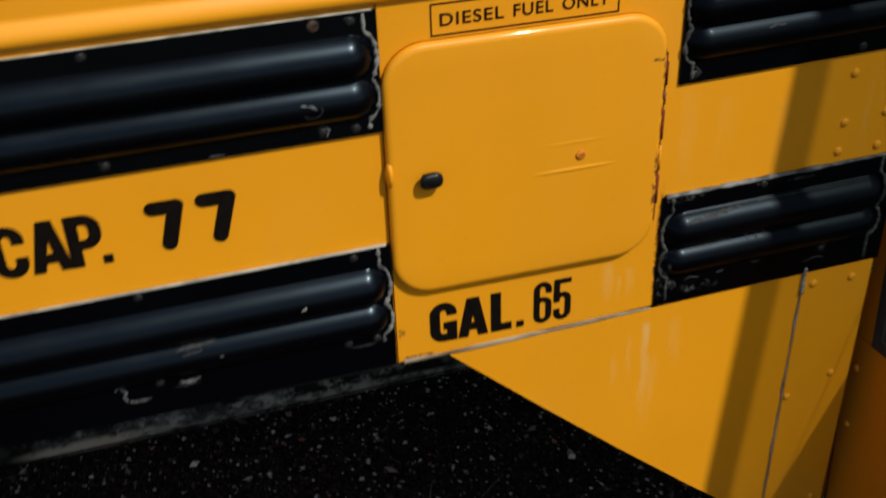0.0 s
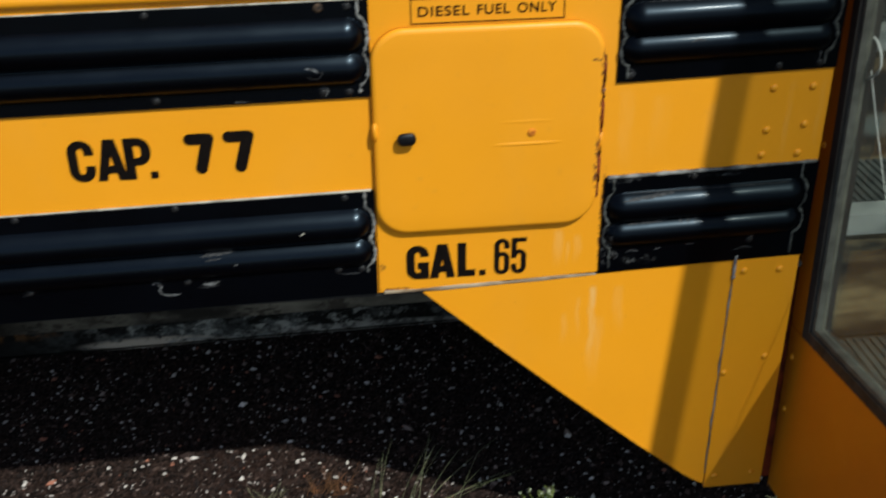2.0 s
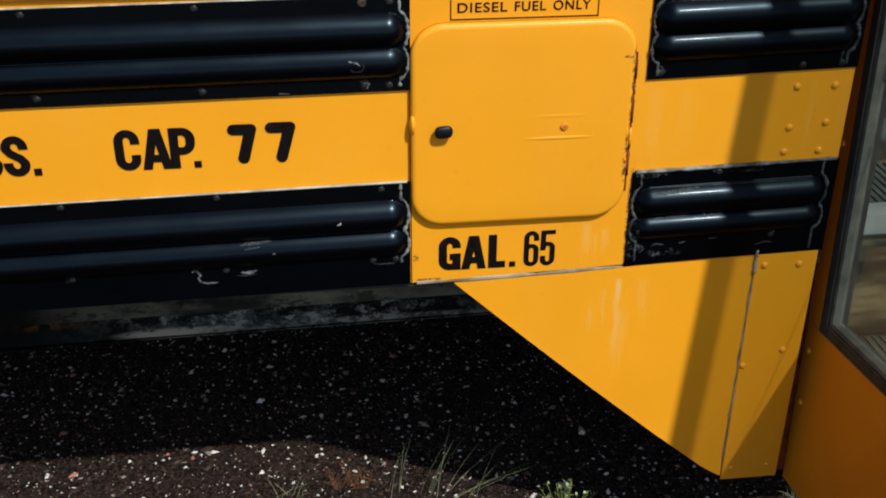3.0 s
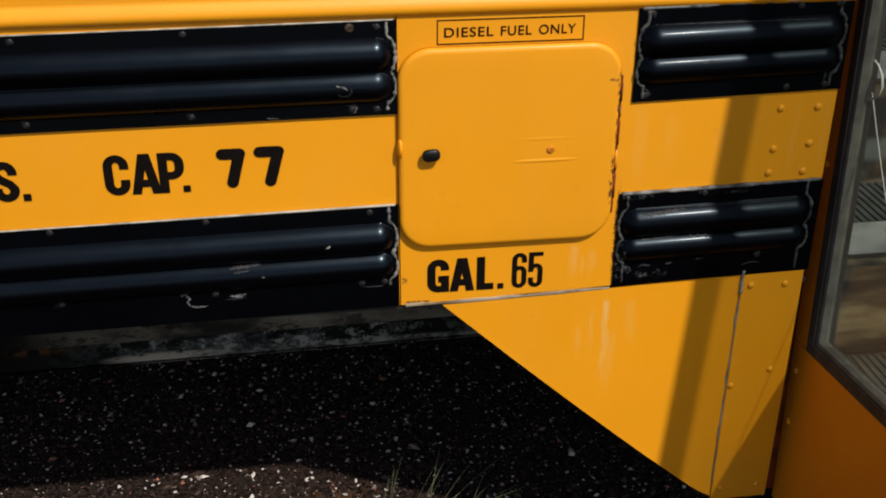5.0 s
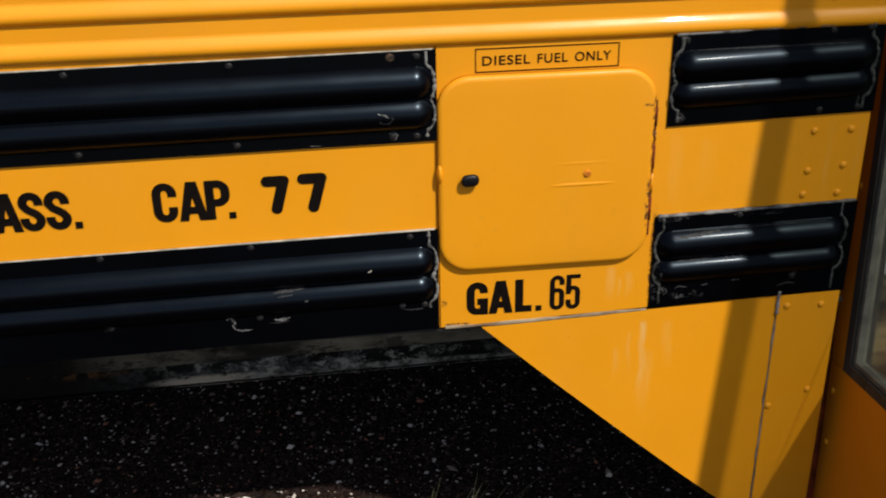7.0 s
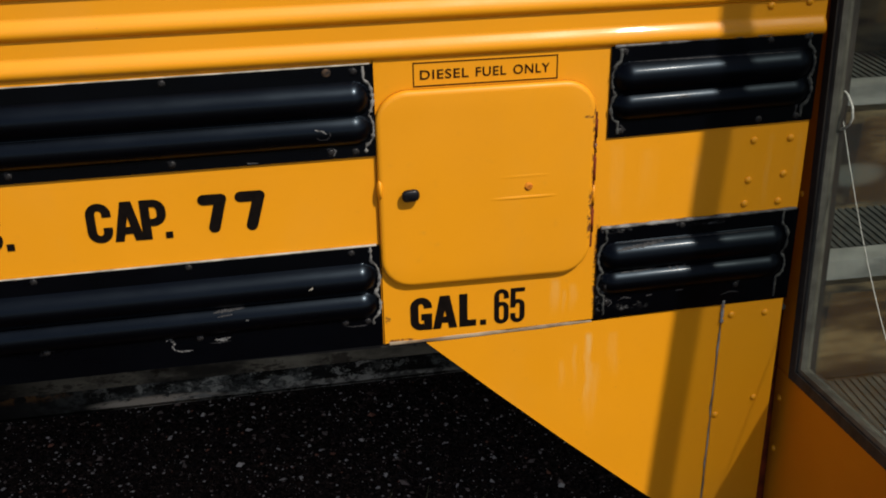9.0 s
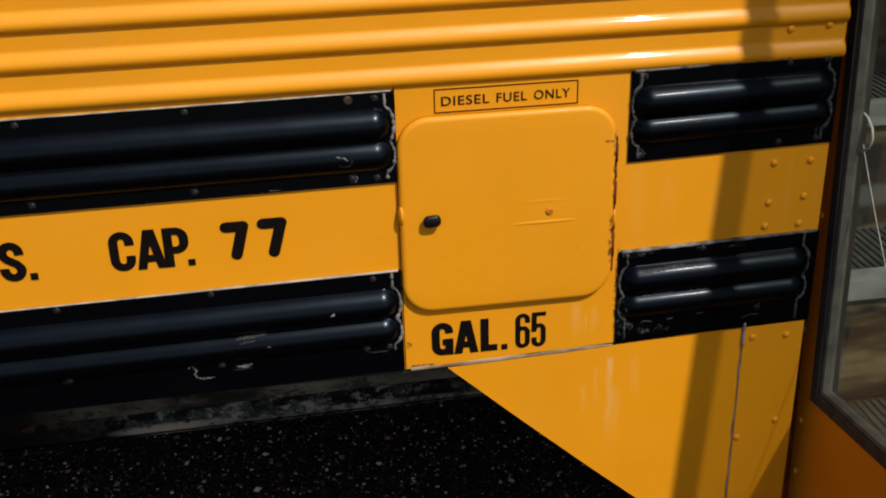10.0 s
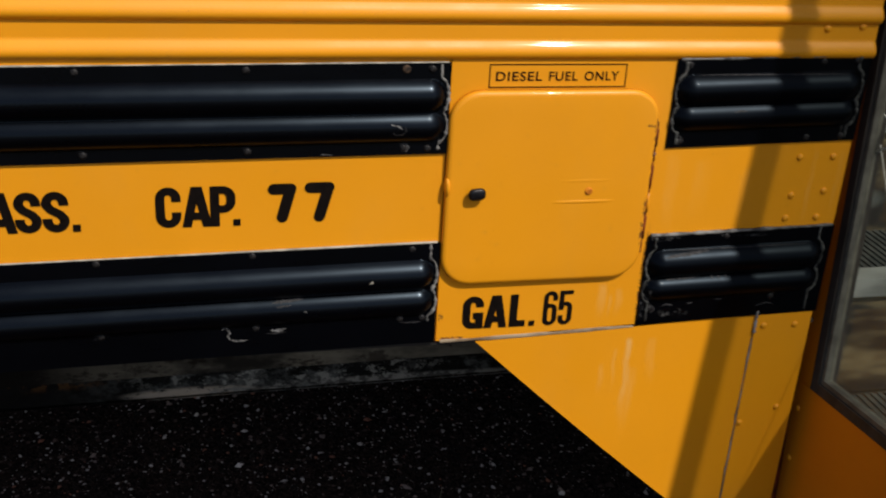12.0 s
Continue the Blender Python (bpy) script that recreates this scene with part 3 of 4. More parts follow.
for n, (rail, pts, width, mat) in enumerate((
        (LL, [(-0.352, 0.652), (-0.347, 0.655), (-0.341, 0.648), (-0.344, 0.640), (-0.338, 0.634)], 0.0035, SMEAR),
        (LL, [(-0.343, 0.636), (-0.331, 0.633), (-0.316, 0.634)], 0.0030, SMEAR),
        (LL, [(-0.285, 0.648), (-0.276, 0.646), (-0.268, 0.647), (-0.262, 0.650)], 0.0062, SMEAR),
        (LL, [(-0.292, 0.643), (-0.280, 0.642), (-0.262, 0.644)], 0.0026, FAINT),
        (LL, [(-0.312, 0.656), (-0.306, 0.660), (-0.300, 0.656), (-0.303, 0.649)], 0.0024, FAINT),
        (LL, [(-0.282, 0.694), (-0.262, 0.696), (-0.238, 0.6975)], 0.0046, FAINT),
        (LL, [(-0.276, 0.689), (-0.255, 0.691)], 0.0024, FAINT),
        (LL, [(-0.147, 0.722), (-0.143, 0.724), (-0.141, 0.7255)], 0.0030, PALESEAL),
        (LL, [(-0.238, 0.681), (-0.234, 0.681)], 0.0025, SMEAR),
        (LL, [(-0.520, 0.656), (-0.514, 0.659), (-0.509, 0.653)], 0.0030, FAINT),
        (LL, [(-0.103, 0.657), (-0.097, 0.662), (-0.092, 0.657)], 0.0024, FAINT),
        (LL, [(-0.100, 0.650), (-0.085, 0.648), (-0.068, 0.649), (-0.060, 0.655)], 0.0024, FAINT),
        (UL, [(-0.123, 0.955), (-0.113, 0.953), (-0.108, 0.949)], 0.0026, SMEAR),
        (UL, [(-0.121, 0.945), (-0.117, 0.941), (-0.108, 0.941), (-0.103, 0.947), (-0.104, 0.952)], 0.0020, FAINT),
        (UL, [(-0.108, 0.923), (-0.101, 0.925), (-0.096, 0.920), (-0.099, 0.914), (-0.106, 0.913)], 0.0018, SMEAR),
        (UL, [(-0.075, 0.920), (-0.069, 0.922), (-0.065, 0.918)], 0.0018, FAINT),
        (UL, [(-0.074, 1.031), (-0.068, 1.033), (-0.063, 1.029), (-0.066, 1.024)], 0.0016, FAINT),
        (UL, [(-0.318, 0.921), (-0.311, 0.923), (-0.306, 0.918)], 0.0018, FAINT),
        (UL, [(-0.526, 0.920), (-0.519, 0.922), (-0.513, 0.918)], 0.0020, FAINT),
        (UL, [(-0.215, 0.911), (-0.200, 0.9105)], 0.0018, SMEAR),
        (LR, [(0.385, 0.709), (0.386, 0.699)], 0.0040, FAINT),
        (LR, [(0.396, 0.710), (0.397, 0.699)], 0.0046, FAINT),
        (LR, [(0.408, 0.711), (0.409, 0.700)], 0.0040, FAINT),
        (LR, [(0.300, 0.740), (0.330, 0.743), (0.372, 0.747)], 0.0050, FAINT),
        (LR, [(0.310, 0.700), (0.340, 0.7015), (0.366, 0.703)], 0.0030, FAINT),
        (LR, [(0.283, 0.664), (0.287, 0.657), (0.295, 0.655), (0.300, 0.649), (0.294, 0.642)], 0.0028, FAINT),
        (LR, [(0.310, 0.652), (0.318, 0.656), (0.330, 0.654)], 0.0030, FAINT),
        (LR, [(0.352, 0.655), (0.362, 0.657)], 0.0030, FAINT),
        (LR, [(0.398, 0.660), (0.412, 0.661)], 0.0020, FAINT),
        (LR, [(0.470, 0.645), (0.486, 0.650), (0.500, 0.648)], 0.0030, FAINT),
        (LR, [(0.488, 0.668), (0.494, 0.670), (0.499, 0.665)], 0.0026, SMEAR),
        (UR, [(0.288, 1.036), (0.296, 1.040), (0.303, 1.035), (0.301, 1.028)], 0.0022, FAINT),
        (UR, [(0.290, 0.927), (0.298, 0.929), (0.304, 0.922), (0.298, 0.915)], 0.0026, FAINT),
        (UR, [(0.372, 0.966), (0.382, 0.968), (0.392, 0.968)], 0.0026, FAINT),
        # next two: light caught by the rib creases, painted as thin grey strokes
        (UR, [(0.312, 1.0185), (0.42, 1.0195), (0.545, 1.0205)], 0.0013, FAINT),
        (LR, [(0.305, 0.7480), (0.42, 0.7495), (0.54, 0.7520)], 0.0012, FAINT),
        (UR, [(0.552, 0.925), (0.554, 0.935), (0.553, 0.946)], 0.0030, FAINT),
        (UR, [(0.495, 0.926), (0.503, 0.928)], 0.0030, FAINT))):
    smear(rail, pts, width, mat, 40 + n)

# rivets of the post and the jamb
rivet = None
for x, z in [(0.500, 1.134), (0.556, 1.136), (0.501, 1.084), (0.556, 1.087), (0.500, 1.184), (0.556, 1.186), (0.498, 0.891), (0.553, 0.891), (0.496, 0.830), (0.549, 0.836), (0.494, 0.793), (0.546, 0.793),
             (0.4925, 0.608), (0.547, 0.607), (0.546, 0.451), (0.484, 0.425), (0.4935, 0.216), (0.556, 0.218)]:
    y = -0.003 if z < 0.63 else (-0.0001 if z > 1.05 else -0.0005)
    if rivet is None:
        rivet = part("rivet", dome(0.0056, 0.0036, 4, 14), SIDING, bus, "yellow painted rivet head", smooth=True)
        rivet.matrix_basis = Matrix.Translation((x, y, z))
    else:
        repeat(rivet, "rivet", Matrix.Translation((x, y, z)), bus)

# fuel filler door: a pressed lid with rounded corners
bm = bmesh.new()
X0, X1, Z0, Z1 = -0.0425, 0.2610, 0.7085, 0.9985
rows = []
for inset, y in ((0.0, -0.0015), (0.0, -0.0060), (0.0012, -0.0088), (0.0036, -0.0108), (0.0075, -0.0116), (0.03, -0.0120)):
    rows.append([bm.verts.new((x, y, z)) for x, z in rounded(X0 + inset, X1 - inset, Z0 + inset, Z1 - inset, max(0.044 - inset, 0.012))])
for a, b in zip(rows, rows[1:]):
    for i in range(len(a)):
        j = (i + 1) % len(a)
        bm.faces.new((a[i], a[j], b[j], b[i]))
bm.faces.new(rows[-1])
bm.faces.new(rows[0][::-1])
lid = part("fuel_door", bm, FLAP, bus, "yellow fuel filler door with rounded corners", smooth=True)
crease = lid.modifiers.new("edges", "WEIGHTED_NORMAL")
crease.keep_sharp = True

# latch, screw, pressed lines, finger notch and hinge of the lid
bm = bmesh.new()
rows = []
for grow, y in ((-0.0030, 0.0), (-0.0030, -0.0050), (0.0, -0.0062), (0.0010, -0.0085), (0.0002, -0.0112), (-0.0022, -0.0128), (-0.0055, -0.0133)):
    rows.append([bm.verts.new((x, y, z)) for x, z in rounded(-0.0115 - grow, 0.0115 + grow, -0.0080 - grow, 0.0080 + grow, max(0.0012, 0.0068 + grow), 5)])
for a, b in zip(rows, rows[1:]):
    for i in range(len(a)):
        j = (i + 1) % len(a)
        bm.faces.new((a[i], a[j], b[j], b[i]))
bm.faces.new(rows[-1])
latch = part("latch", bm, LATCH, lid, "rounded black plastic latch", smooth=True)
latch.matrix_basis = Matrix.Translation((0.0005, -0.0119, 0.8540)) @ Matrix.Rotation(radians(-4), 4, "Y")
o = part("screw", dome(0.0060, 0.0030, 4, 16, 0.3), RUST, lid, "rusted screw head", smooth=True)
o.matrix_basis = Matrix.Translation((0.1670, -0.0119, 0.8510))
for x0, x1, z, dz, high in ((0.117, 0.205, 0.8670, 0.0036, 0.0005), (0.111, 0.211, 0.8350, 0.0030, 0.0011)):
    bm = bmesh.new()
    n = 20
    rings = []
    for i in range(n + 1):
        u = i / n
        amp = high * math.sin(math.pi * u) ** 0.6
        x = x0 + (x1 - x0) * u
        rings.append([bm.verts.new((x, -0.0118 - h * amp, z + w * dz + 0.0002 * (u - 0.5))) for w, h in ((-1, 0), (-0.5, 0.8), (0, 1), (0.5, 0.8), (1, 0))])
    for a, b in zip(rings, rings[1:]):
        for j in range(4):
            bm.faces.new((a[j], b[j], b[j + 1], a[j + 1]))
    part("pressed_line", bm, FLAP, lid, smooth=True)
bm = dome(0.010, 0.010, 5, 16)
bmesh.ops.scale(bm, vec=(0.45, 1.0, 1.5), verts=bm.verts)
o = part("finger_lip", bm, FLAP, lid, smooth=True)
o.matrix_basis = Matrix.Translation((-0.0400, -0.0060, 0.8610))
part("hinge_gap", box(0.2612, 0.2650, -0.0028, -0.0008, 0.745, 0.950, 0.0005), DARKRUST, lid, "rusted hinge line")
for z0, z1 in ((0.770, 0.805), (0.812, 0.842), (0.850, 0.884), (0.892, 0.905), (0.914, 0.940)):
    part("hinge_knuckle", tube([(0.2632, -0.0045, z0), (0.2632, -0.0045, z1)], 0.0021, 8), FLAP if z0 in (0.812, 0.892) else DARKRUST, lid, "chipped hinge knuckle", smooth=True)


# ---- lettering ----
def arc(cx, cz, rx, rz, a0, a1, n=8):
    return [(cx + rx * math.cos(radians(a0 + (a1 - a0) * i / n)), cz + rz * math.sin(radians(a0 + (a1 - a0) * i / n))) for i in range(n + 1)]


def strokes(c, w, h, s, t):
    """Centre lines of a narrow block letter of width w and height h, with stem s and bar t."""
    l, r, b, tp, m = s / 2, w - s / 2, t / 2, h - t / 2, w / 2
    rx, rz = (r - l) / 2, min((r - l) / 2 * 1.05, h * 0.2)
    if c == ".":
        return [[(w / 2, 0), (w / 2, w)]]
    if c == "L":
        return [[(l, 0), (l, h)], [(l, b), (w, b)]]
    if c == "P":
        mid = h * 0.43
        return [[(l, 0), (l, h)], [(l, tp)] + arc(r - rx, tp - rz, rx, rz, 90, 0) + arc(r - rx, mid + rz, rx, rz, 0, -90) + [(l, mid)]]
    if c == "A":
        return [[(l * 0.9, 0), (m - s * 0.10, h)], [(w - l * 0.9, 0), (m + s * 0.10, h)], [(l * 1.5, h * 0.27), (w - l * 1.5, h * 0.27)]]
    if c == "C":
        return [[(r, h * 0.64)] + arc(m, tp - rz, rx, rz, 0, 180, 12) + arc(m, b + rz, rx, rz, 180, 360, 12) + [(r, h * 0.38)]]
    if c == "G":
        return [[(r, h * 0.66)] + arc(m, tp - rz, rx, rz, 0, 180, 12) + arc(m, b + rz, rx, rz, 180, 300, 10), [(r, 0), (r, h * 0.50)], [(m, h * 0.50 - t / 2), (w, h * 0.50 - t / 2)]]
    if c == "S":
        return [[(r, h * 0.66)] + arc(m, tp - rz, rx, rz, 0, 180, 12) + [(l, h * 0.68), (l + rx * 0.45, h * 0.565), (r - rx * 0.45, h * 0.435), (r, h * 0.32)] + arc(m, b + rz, rx, rz, 0, -180, 12) + [(l, h * 0.34)]]
    if c == "6":
        ring = arc(m, h * 0.58 - rz, rx, rz, 90, 0) + arc(m, b + rz, rx, rz, 0, -180, 12) + arc(m, h * 0.58 - rz, rx, rz, 180, 90)
        return [ring, [(r, h * 0.72)] + arc(m, tp - rz, rx, rz, 0, 180, 12) + [(l, h * 0.3)]]
    if c == "5":
        return [[(w, tp), (l * 0.9, tp)], [(l * 1.05, h), (l * 0.95, h * 0.44)], [(l, h * 0.50)] + arc(m, h * 0.62 - rz, rx, rz, 140, 0) + arc(m, b + rz, rx, rz, 0, -180, 12) + [(l, h * 0.28)]]
    return []


def ribbon(bm, pts, s, t, y, cap=False):
    n = len(pts)
    pairs = []
    for i, (x, z) in enumerate(pts):
        x0, z0 = pts[max(i - 1, 0)]
        x1, z1 = pts[min(i + 1, n - 1)]
        d = math.hypot(x1 - x0, z1 - z0) or 1
        nx, nz = -(z1 - z0) / d * s / 2, (x1 - x0) / d * t / 2
        if (i in (0, n - 1)) and not cap and n == 2 and abs(z1 - z0) > abs(x1 - x0):
            nx, nz = math.copysign(s / 2, nx), 0.0
        pairs.append((bm.verts.new((x + nx, y, z + nz)), bm.verts.new((x - nx, y, z - nz))))
    for a, b in zip(pairs, pairs[1:]):
        bm.faces.new((a[0], a[1], b[1], b[0]))


def lettering(letters, z, h, s, t, label):
    """letters: rows of a character, its left and its right edge."""
    bm = bmesh.new()
    depth = -0.0012
    for c, x0, x1 in letters:
        w = x1 - x0
        for line in strokes(c, w, h, s, t):
            pen = w if c == "." else s
            ribbon(bm, [(x0 + x, z + q) for x, q in line], pen, t, depth)
            depth -= 0.00003
    return part("lettering", bm, INK, bus, label)


lettering([("P", -0.6770, -0.6430), ("A", -0.6450, -0.6080), ("S", -0.6095, -0.5765), ("S", -0.5755, -0.5420), (".", -0.5390, -0.5290)], 0.8100, 0.0570, 0.0121, 0.0107, "black block letters PASS.")
lettering([("C", -0.4330, -0.4000), ("A", -0.3985, -0.3605), ("P", -0.3620, -0.3285), (".", -0.3320, -0.3225)], 0.8110, 0.0578, 0.0121, 0.0107, "black block letters CAP.")
lettering([("G", -0.0030, 0.0290), ("A", 0.0305, 0.0655), ("L", 0.0695, 0.0945), (".", 0.1005, 0.1095)], 0.6300, 0.0545, 0.0121, 0.0107, "black block letters GAL.")
lettering([("6", 0.1215, 0.1435), ("5", 0.1460, 0.1675)], 0.6290, 0.0580, 0.0076, 0.0068, "black narrow numerals 65")


def seven(x, z, w, h, r):
    """A fat round-ended numeral 7."""
    bm = bmesh.new()
    for k, (p, q) in enumerate((((x + r, z + h - r), (x + w - r, z + h - r)), ((x + w - r * 1.05, z + h - r), (x + w * 0.50, z + r)))):
        d = Vector((q[0] - p[0], q[1] - p[1])).normalized()
        a = math.degrees(math.atan2(d.y, d.x))
        out = arc(q[0], q[1], r, r, a - 90, a + 90, 10) + arc(p[0], p[1], r, r, a + 90, a + 270, 10)
        bm.faces.new([bm.verts.new((u, -0.0012 - 0.00003 * k, v)) for u, v in out])
    return part("lettering", bm, INK, bus, "fat rounded black numeral 7")


seven(-0.2855, 0.8135, 0.0385, 0.0565, 0.0077)
seven(-0.2360, 0.8130, 0.0405, 0.0580, 0.0077)

# printed fuel notice in a thin frame
for x0, x1, z0, z1 in ((0.0105, 0.2065, 1.0326, 1.0340), (0.0105, 0.2065, 1.0010, 1.0024), (0.0105, 0.0119, 1.0024, 1.0326), (0.2051, 0.2065, 1.0024, 1.0326)):
    part("notice_border", box(x0, x1, -0.0013, -0.0009, z0, z1), DECAL, bus)
bm = bmesh.new()
for word, x0, x1 in (("DIESEL", 0.0200, 0.0850), ("FUEL", 0.0948, 0.1360), ("ONLY", 0.1457, 0.1955)):
    txt = bpy.data.curves.new("notice", "FONT")
    txt.body, txt.size, txt.offset, txt.space_character = word, 0.0180, 0.00022, 1.12
    txt.align_x, txt.align_y = "LEFT", "BOTTOM_BASELINE"
    tmp = new("notice_text", txt)
    bpy.context.view_layer.update()
    me = bpy.data.meshes.new_from_object(tmp.evaluated_get(bpy.context.evaluated_depsgraph_get()))
    bpy.data.objects.remove(tmp)
    lo, hi = min(v.co.x for v in me.vertices), max(v.co.x for v in me.vertices)
    for v in me.vertices:
        v.co = Vector((x0 + (v.co.x - lo) / (hi - lo) * (x1 - x0), -0.0013, 1.0108 + v.co.y))
    bm.from_mesh(me)
part("lettering", bm, DECAL, bus, "small dark print DIESEL FUEL ONLY")

# ---- open entrance door ----
UP = Vector((0.020, LEAN, 1.0)).normalized()
OUT = (Vector((0.030, -1.0, 0.0)) - UP * Vector((0.030, -1.0, 0.0)).dot(UP)).normalized()
FACE = UP.cross(OUT)
HANG = Matrix((( OUT.x, FACE.x, UP.x, 0.602), (OUT.y, FACE.y, UP.y, 0.013), (OUT.z, FACE.z, UP.z, 0.482), (0, 0, 0, 1)))
# in the leaf's own frame: x outwards from the hinge, y through its thickness, z up from the glass's sill
SIGN = -1
WID, TH = 0.480, 0.028


def leaf_box(u0, u1, d0, d1, v0, v1, bevel=0.0, bm=None):
    a, b = sorted((SIGN * d0, SIGN * d1))
    return box(u0, u1, a, b, v0, v1, bevel, bm)


bm = leaf_box(-0.026, WID, 0.0, -TH, -0.305, 0.0, 0.002)
leaf_box(-0.026, 0.023, 0.0, -TH, 0.0, 1.62, 0.002, bm)
leaf_box(WID - 0.014, WID, 0.0, -TH, 0.0, 1.62, 0.002, bm)
leaf_box(0.023, WID - 0.014, 0.0, -TH, 1.56, 1.62, 0.002, bm)
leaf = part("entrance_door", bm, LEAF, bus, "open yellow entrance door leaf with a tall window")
leaf.matrix_basis = HANG


def ring(u0, u1, v0, v1, w, d0, d1):
    bm = leaf_box(u0, u1, d0, d1, v0, v0 + w)
    leaf_box(u0, u1, d0, d1, v1 - w, v1, 0, bm)
    leaf_box(u0, u0 + w, d0, d1, v0 + w, v1 - w, 0, bm)
    leaf_box(u1 - w, u1, d0, d1, v0 + w, v1 - w, 0, bm)
    return bm


part("gasket", ring(0.019, WID - 0.012, 0.0, 1.56, 0.018, 0.003, -TH - 0.004), GASKET, leaf, "black rubber window gasket")
part("glazing_bead", ring(0.037, WID - 0.030, 0.018, 1.542, 0.008, -0.002, -0.018), GREYTRIM, leaf, "weathered grey glazing bead")
part("pane", leaf_box(0.041, WID - 0.034, -0.010, -0.014, 0.022, 1.538), GLASS, leaf, "slightly dusty clear pane")
part("edge_seal", leaf_box(WID, WID + 0.006, -0.006, -TH + 0.006, -0.29, 1.60, 0.004), RUBBER, leaf, "black rubber edge seal")
for v in (-0.050, -0.145, 0.30, 0.62):
    o = repeat(rivet, "rivet", Matrix.Translation((-0.007, 0, v)), leaf)

# ---- stairwell ----
for i, (z, y) in enumerate(((0.312, 0.000), (0.564, 0.212), (0.809, 0.430), (1.056, 0.650))):
    bm = box(0.600, 1.36, y + 0.012, y + 0.030, z - 0.25 if i else 0.20, z - 0.012)
    box(0.600, 1.36, y + 0.030, y + 0.26 if i < 3 else 2.30, z - 0.022, z - 0.004, 0, bm)
    step = part("step", bm, RISER, bus, "muddy dark entrance step")
    bm = box(0.602, 1.358, y, y + 0.048, z - 0.004, z + 0.003)
    box(0.602, 1.358, y, y + 0.004, z - 0.034, z - 0.004, 0, bm)
    part("nosing", bm, ALLOY, step, "scuffed aluminium step nosing")
    if i < 3:
        bm = box(0.602, 1.358, y + 0.048, y + 0.212, z - 0.004, z + 0.0005)
        for j in range(50):
            box(0.604 + j * 0.015, 0.6120 + j * 0.015, y + 0.050, y + 0.212, z + 0.0005, z + 0.004, 0, bm)
        part("tread_mat", bm, TREAD, step, "dusty ribbed rubber tread")
part("stairwell_wall", box(0.586, 0.600, 0.071, 2.30, 0.20, 2.2), INSIDE, bus)
part("stairwell_wall", box(1.36, 1.375, 0.0, 2.30, 0.20, 2.2), INSIDE, bus)

# frame rail and the rest of the closed body
bm = box(REAR, 0.46, 0.150, 0.156, 0.4535, 0.60, 0.001)
box(REAR, 0.46, 0.150, 0.20, 0.4535, 0.4580, 0, bm)
for v in bm.verts:
    v.co.z += 0.0150 * v.co.x
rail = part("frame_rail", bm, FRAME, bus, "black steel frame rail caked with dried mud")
bm = box(REAR, 0.46, 0.1450, 0.1500, 0.504, 0.600, 0.0015)
for v in bm.verts:
    v.co.z += 0.0150 * min(v.co.x, 0.0)
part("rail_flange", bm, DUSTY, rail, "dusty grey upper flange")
part("underbody", box(REAR, 0.584, 0.004, 2.36, 0.604, 0.611), UNDER, bus)
# unseen closing walls; the far and front ones hang low to block light beneath
bm = box(REAR, 0.585, 0.006, 0.012, 1.05, 2.60)
box(1.376, 1.75, 0.0, 0.01, 0.35, 2.60, 0, bm)
box(0.585, 1.376, 0.02, 0.03, 2.15, 2.60, 0, bm)
box(REAR, 1.75, 2.36, 2.37, 0.25, 2.60, 0, bm)
box(REAR, 1.75, 0.0, 2.37, 2.60, 2.62, 0, bm)
box(1.74, 1.75, 0.01, 2.36, 0.25, 2.60, 0, bm)
box(REAR - 0.01, REAR, 0.0, 2.37, 0.45, 2.60, 0, bm)
part("body_shell", bm, SIDING, bus)

# ---- the cord ----
a, b, c = Vector((0.640, 0.042, 0.946)), Vector((0.641, -0.120, 0.676)), Vector((0.640, -0.278, 0.578))
pts = [(1 - u) ** 2 * a + 2 * u * (1 - u) * b + u * u * c for u in np.linspace(0, 1, 25)]
loop = [Vector((0.637, y, z - 0.008)) for y, z in ((0.041, 0.952), (0.026, 0.958), (0.008, 0.954), (-0.008, 0.942), (-0.013, 0.928), (-0.007, 0.914), (0.008, 0.903), (0.026, 0.894), (0.044, 0.886))]
cord = part("cord", tube(pts, 0.0008, 8), CORD, None, smooth=True)
tagged(cord, "thin white cord tied behind the open door", "cord")
part("knot", tube(loop, 0.0019, 8), CORD, cord, smooth=True)


# ---- weeds ----
def grass_tuft(x, y, blades, height, lean, seed, material, label, spread=0.012):
    g = random.Random(seed)
    bm = bmesh.new()
    for _ in range(blades):
        bx, by = x + g.gauss(0, spread), y + g.gauss(0, 0.010)
        h = height * g.uniform(0.45, 1.0)
        dx, dy = lean[0] * g.uniform(0.3, 1.3) + g.gauss(0, 0.018), lean[1] * g.uniform(0.2, 1.2) + g.gauss(0, 0.018)
        w = g.uniform(0.0004, 0.0009)
        prev = None
        for i in range(7):
            u = i / 6
            c = Vector((bx + dx * u ** 1.2, by + dy * u ** 1.2, h * u - 0.06 * h * u * u))
            ww = w * (1 - 0.8 * u) * (1.9 if 0.72 < u < 0.95 else 1.0)
            cur = [bm.verts.new(c + Vector((ww * math.cos(k), ww * math.sin(k), 0))) for k in (0.3, 2.4, 4.5)]
            if prev:
                for j in range(3):
                    bm.faces.new((prev[j], prev[(j + 1) % 3], cur[(j + 1) % 3], cur[j]))
            prev = cur
    return tagged(part("grass_tuft", bm, material, None), label, "grass", kind="stuff")


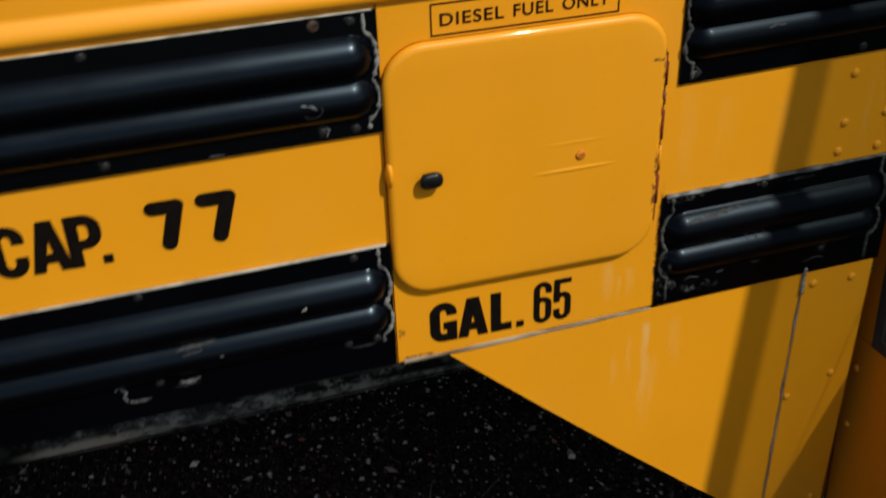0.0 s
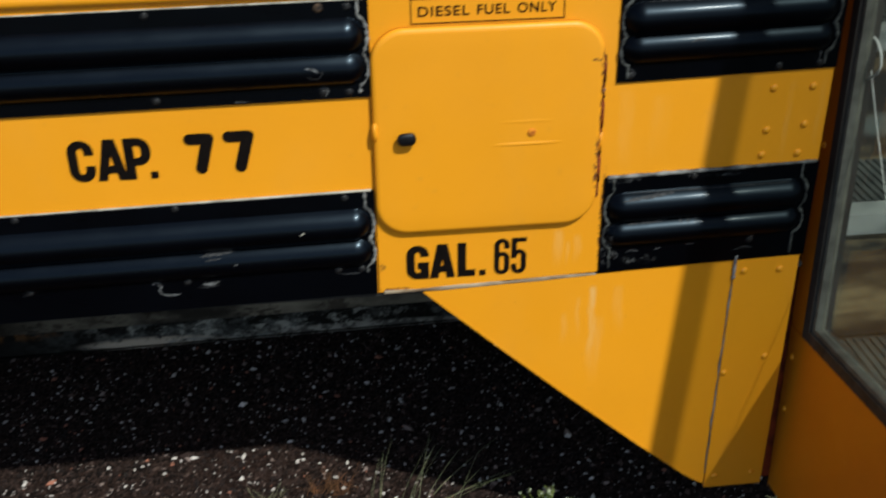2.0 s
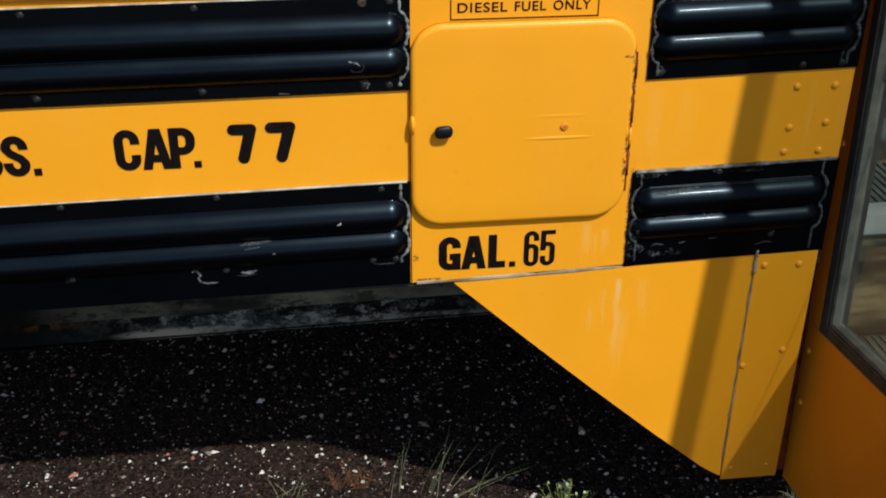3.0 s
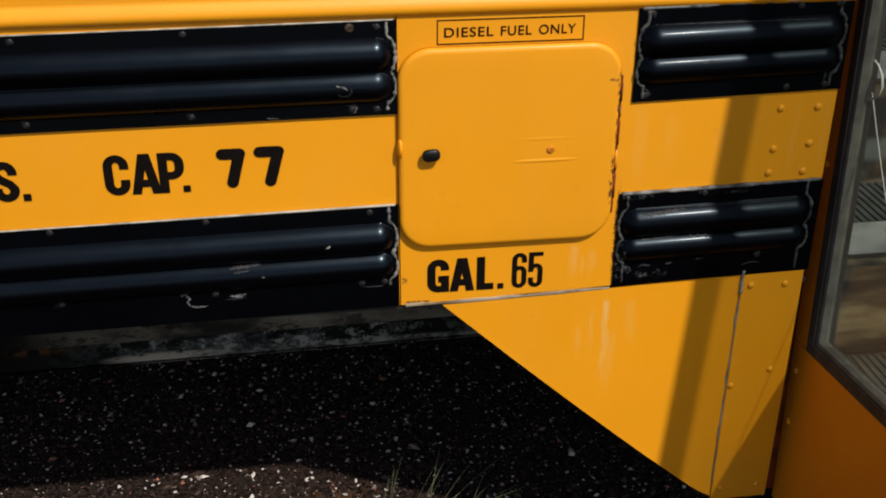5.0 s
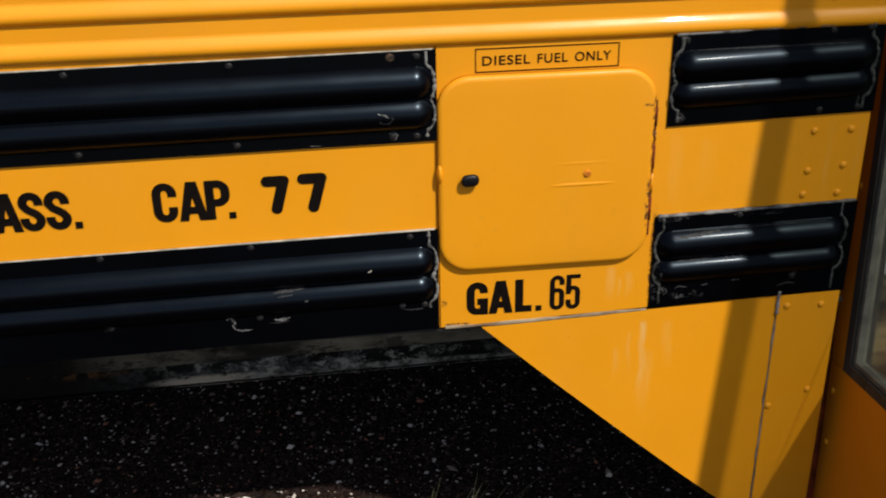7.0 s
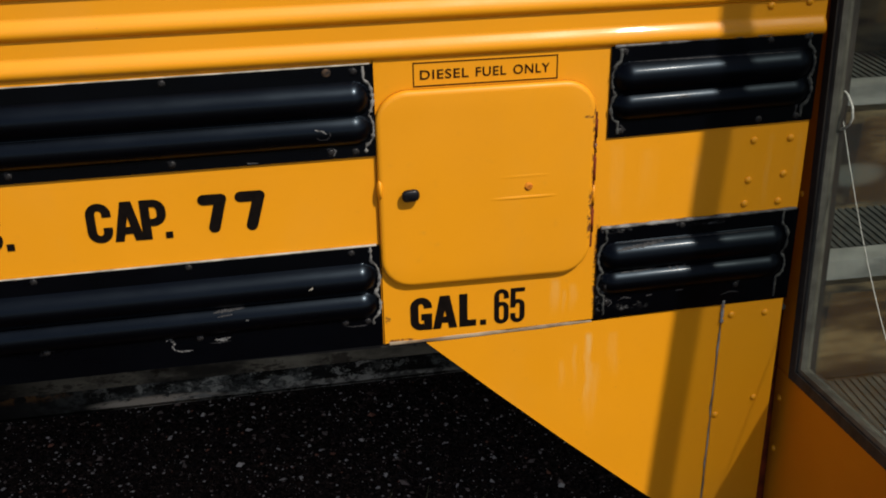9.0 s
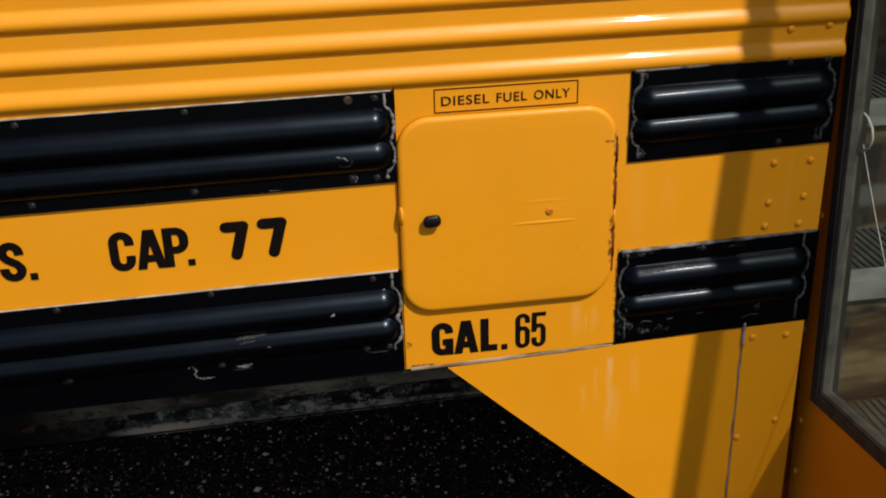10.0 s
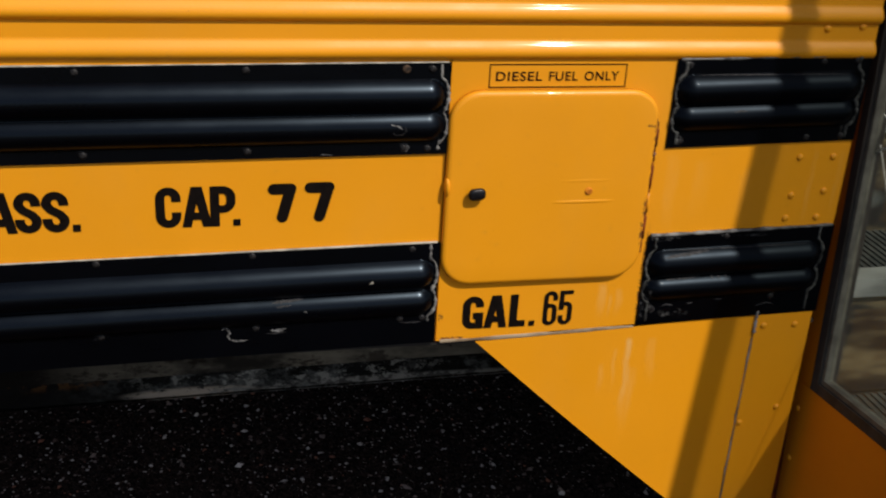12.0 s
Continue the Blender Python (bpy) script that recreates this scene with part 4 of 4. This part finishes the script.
grass_tuft(-0.045, 0.245, 5, 0.165, (0.020, 0.006), 3, BLADE, "sparse dry grass stalks growing from the asphalt", 0.014)
grass_tuft(0.010, 0.240, 6, 0.175, (0.075, 0.010), 4, BLADE, "sparse dry grass stalks leaning over the asphalt", 0.016)
grass_tuft(0.070, 0.225, 6, 0.120, (0.120, 0.012), 5, BLADE, "sparse dry grass stalks leaning over the asphalt", 0.022)
grass_tuft(-0.140, 0.285, 70, 0.036, (0.008, 0.0), 8, DRY, "short reddish-brown dry grass clump on the asphalt", 0.020)
grass_tuft(-0.262, 0.262, 12, 0.050, (0.010, 0.0), 11, BLADE, "short green grass growing from the asphalt")
grass_tuft(0.70, 0.14, 14, 0.07, (-0.02, -0.02), 9, BLADE, "short green grass beside the open door")


def weed(x, y, seed):
    """A bushy weed: thin stems, narrow leaves, small whitish flower buds at the tips."""
    g = random.Random(seed)
    bm, buds = bmesh.new(), bmesh.new()

    def blade(mesh, c, d, long, wide):
        side = d.cross(Vector((g.gauss(0, 1), g.gauss(0, 1), g.gauss(0, 1)))).normalized()
        mesh.faces.new([mesh.verts.new(c + e) for e in (Vector((0, 0, 0)), d * long * 0.5 + side * wide, d * long, d * long * 0.5 - side * wide)])

    for _ in range(50):
        a, r = g.uniform(0, math.tau), abs(g.gauss(0, 0.050))
        h = g.uniform(0.04, 0.122) * (1 - 0.55 * min(1, r / 0.11))
        top = Vector((x + r * math.cos(a), y + 0.5 * r * math.sin(a), h))
        root = Vector((x + 0.25 * r * math.cos(a), y + 0.2 * r * math.sin(a), -0.002))
        tube([root, root.lerp(top, 0.5) + Vector((0, 0, 0.008)), top], 0.0006, 4, bm)
        for _ in range(8):
            c = root.lerp(top, g.uniform(0.35, 1.0)) + Vector((g.gauss(0, 0.002), g.gauss(0, 0.002), 0.002))
            blade(bm, c, Vector((g.gauss(0, 0.8), g.gauss(0, 0.8), g.uniform(0.5, 1.6))).normalized(), g.uniform(0.006, 0.014), g.uniform(0.0006, 0.0013))
        if g.random() < 0.6:
            for _ in range(4):
                blade(buds, top + Vector((g.gauss(0, 0.001), g.gauss(0, 0.001), 0)), Vector((g.gauss(0, 0.5), g.gauss(0, 0.5), 1)).normalized(), g.uniform(0.004, 0.007), g.uniform(0.0010, 0.0018))
    plant = tagged(part("weed", bm, WEED, None), "small bushy green weed with whitish buds on the asphalt", "weed")
    tagged(part("flower_buds", buds, BUD, plant, "tiny whitish flower buds"), kind="stuff")
    return plant


weed(0.252, 0.125, 12)


# ---- wheels, behind the stretch that is seen ----
def wheel(x, y, face):
    bm = bmesh.new()
    prof = [(0.30, -0.10), (0.40, -0.13), (0.47, -0.125), (0.50, -0.10), (0.503, 0.0), (0.50, 0.10), (0.47, 0.125), (0.40, 0.13), (0.30, 0.10)]
    n = 48
    rows = [[bm.verts.new((r * math.cos(a), d, r * math.sin(a))) for r, d in prof] for a in (math.tau * i / n for i in range(n))]
    for i in range(n):
        a, b = rows[i], rows[(i + 1) % n]
        for j in range(len(prof)):
            q = (j + 1) % len(prof)
            bm.faces.new((a[j], b[j], b[q], a[q]))
    tyre = part("wheel", bm, RUBBER, bus, "black rubber tyre", smooth=True)
    tyre.matrix_basis = Matrix.Translation((x, y, 0.503))
    part("rim", dome(0.29, 0.05 * face, 5, 32, 0.2), UNDER, tyre, smooth=True)


wheel(-2.25, 0.22, 1)
wheel(-2.25, 2.12, -1)


# ---- a flat pale stone on the asphalt ----
bm = bmesh.new()
ring_a, ring_b = [], []
for i in range(9):
    a = math.tau * i / 9
    r = 1 + 0.18 * math.sin(3 * a + 1) + 0.12 * math.cos(2 * a)
    ring_a.append(bm.verts.new((0.020 * r * math.cos(a), 0.011 * r * math.sin(a), -0.001)))
    ring_b.append(bm.verts.new((0.017 * r * math.cos(a), 0.009 * r * math.sin(a), 0.006 + 0.001 * math.cos(a))))
bm.faces.new(ring_b)
for i in range(9):
    bm.faces.new((ring_a[i], ring_a[(i + 1) % 9], ring_b[(i + 1) % 9], ring_b[i]))
flat = tagged(part("stone", bm, PALE, None), "flat pale beige stone lying on the asphalt", "stone")
flat.location = (0.133, 0.172, 0.0)
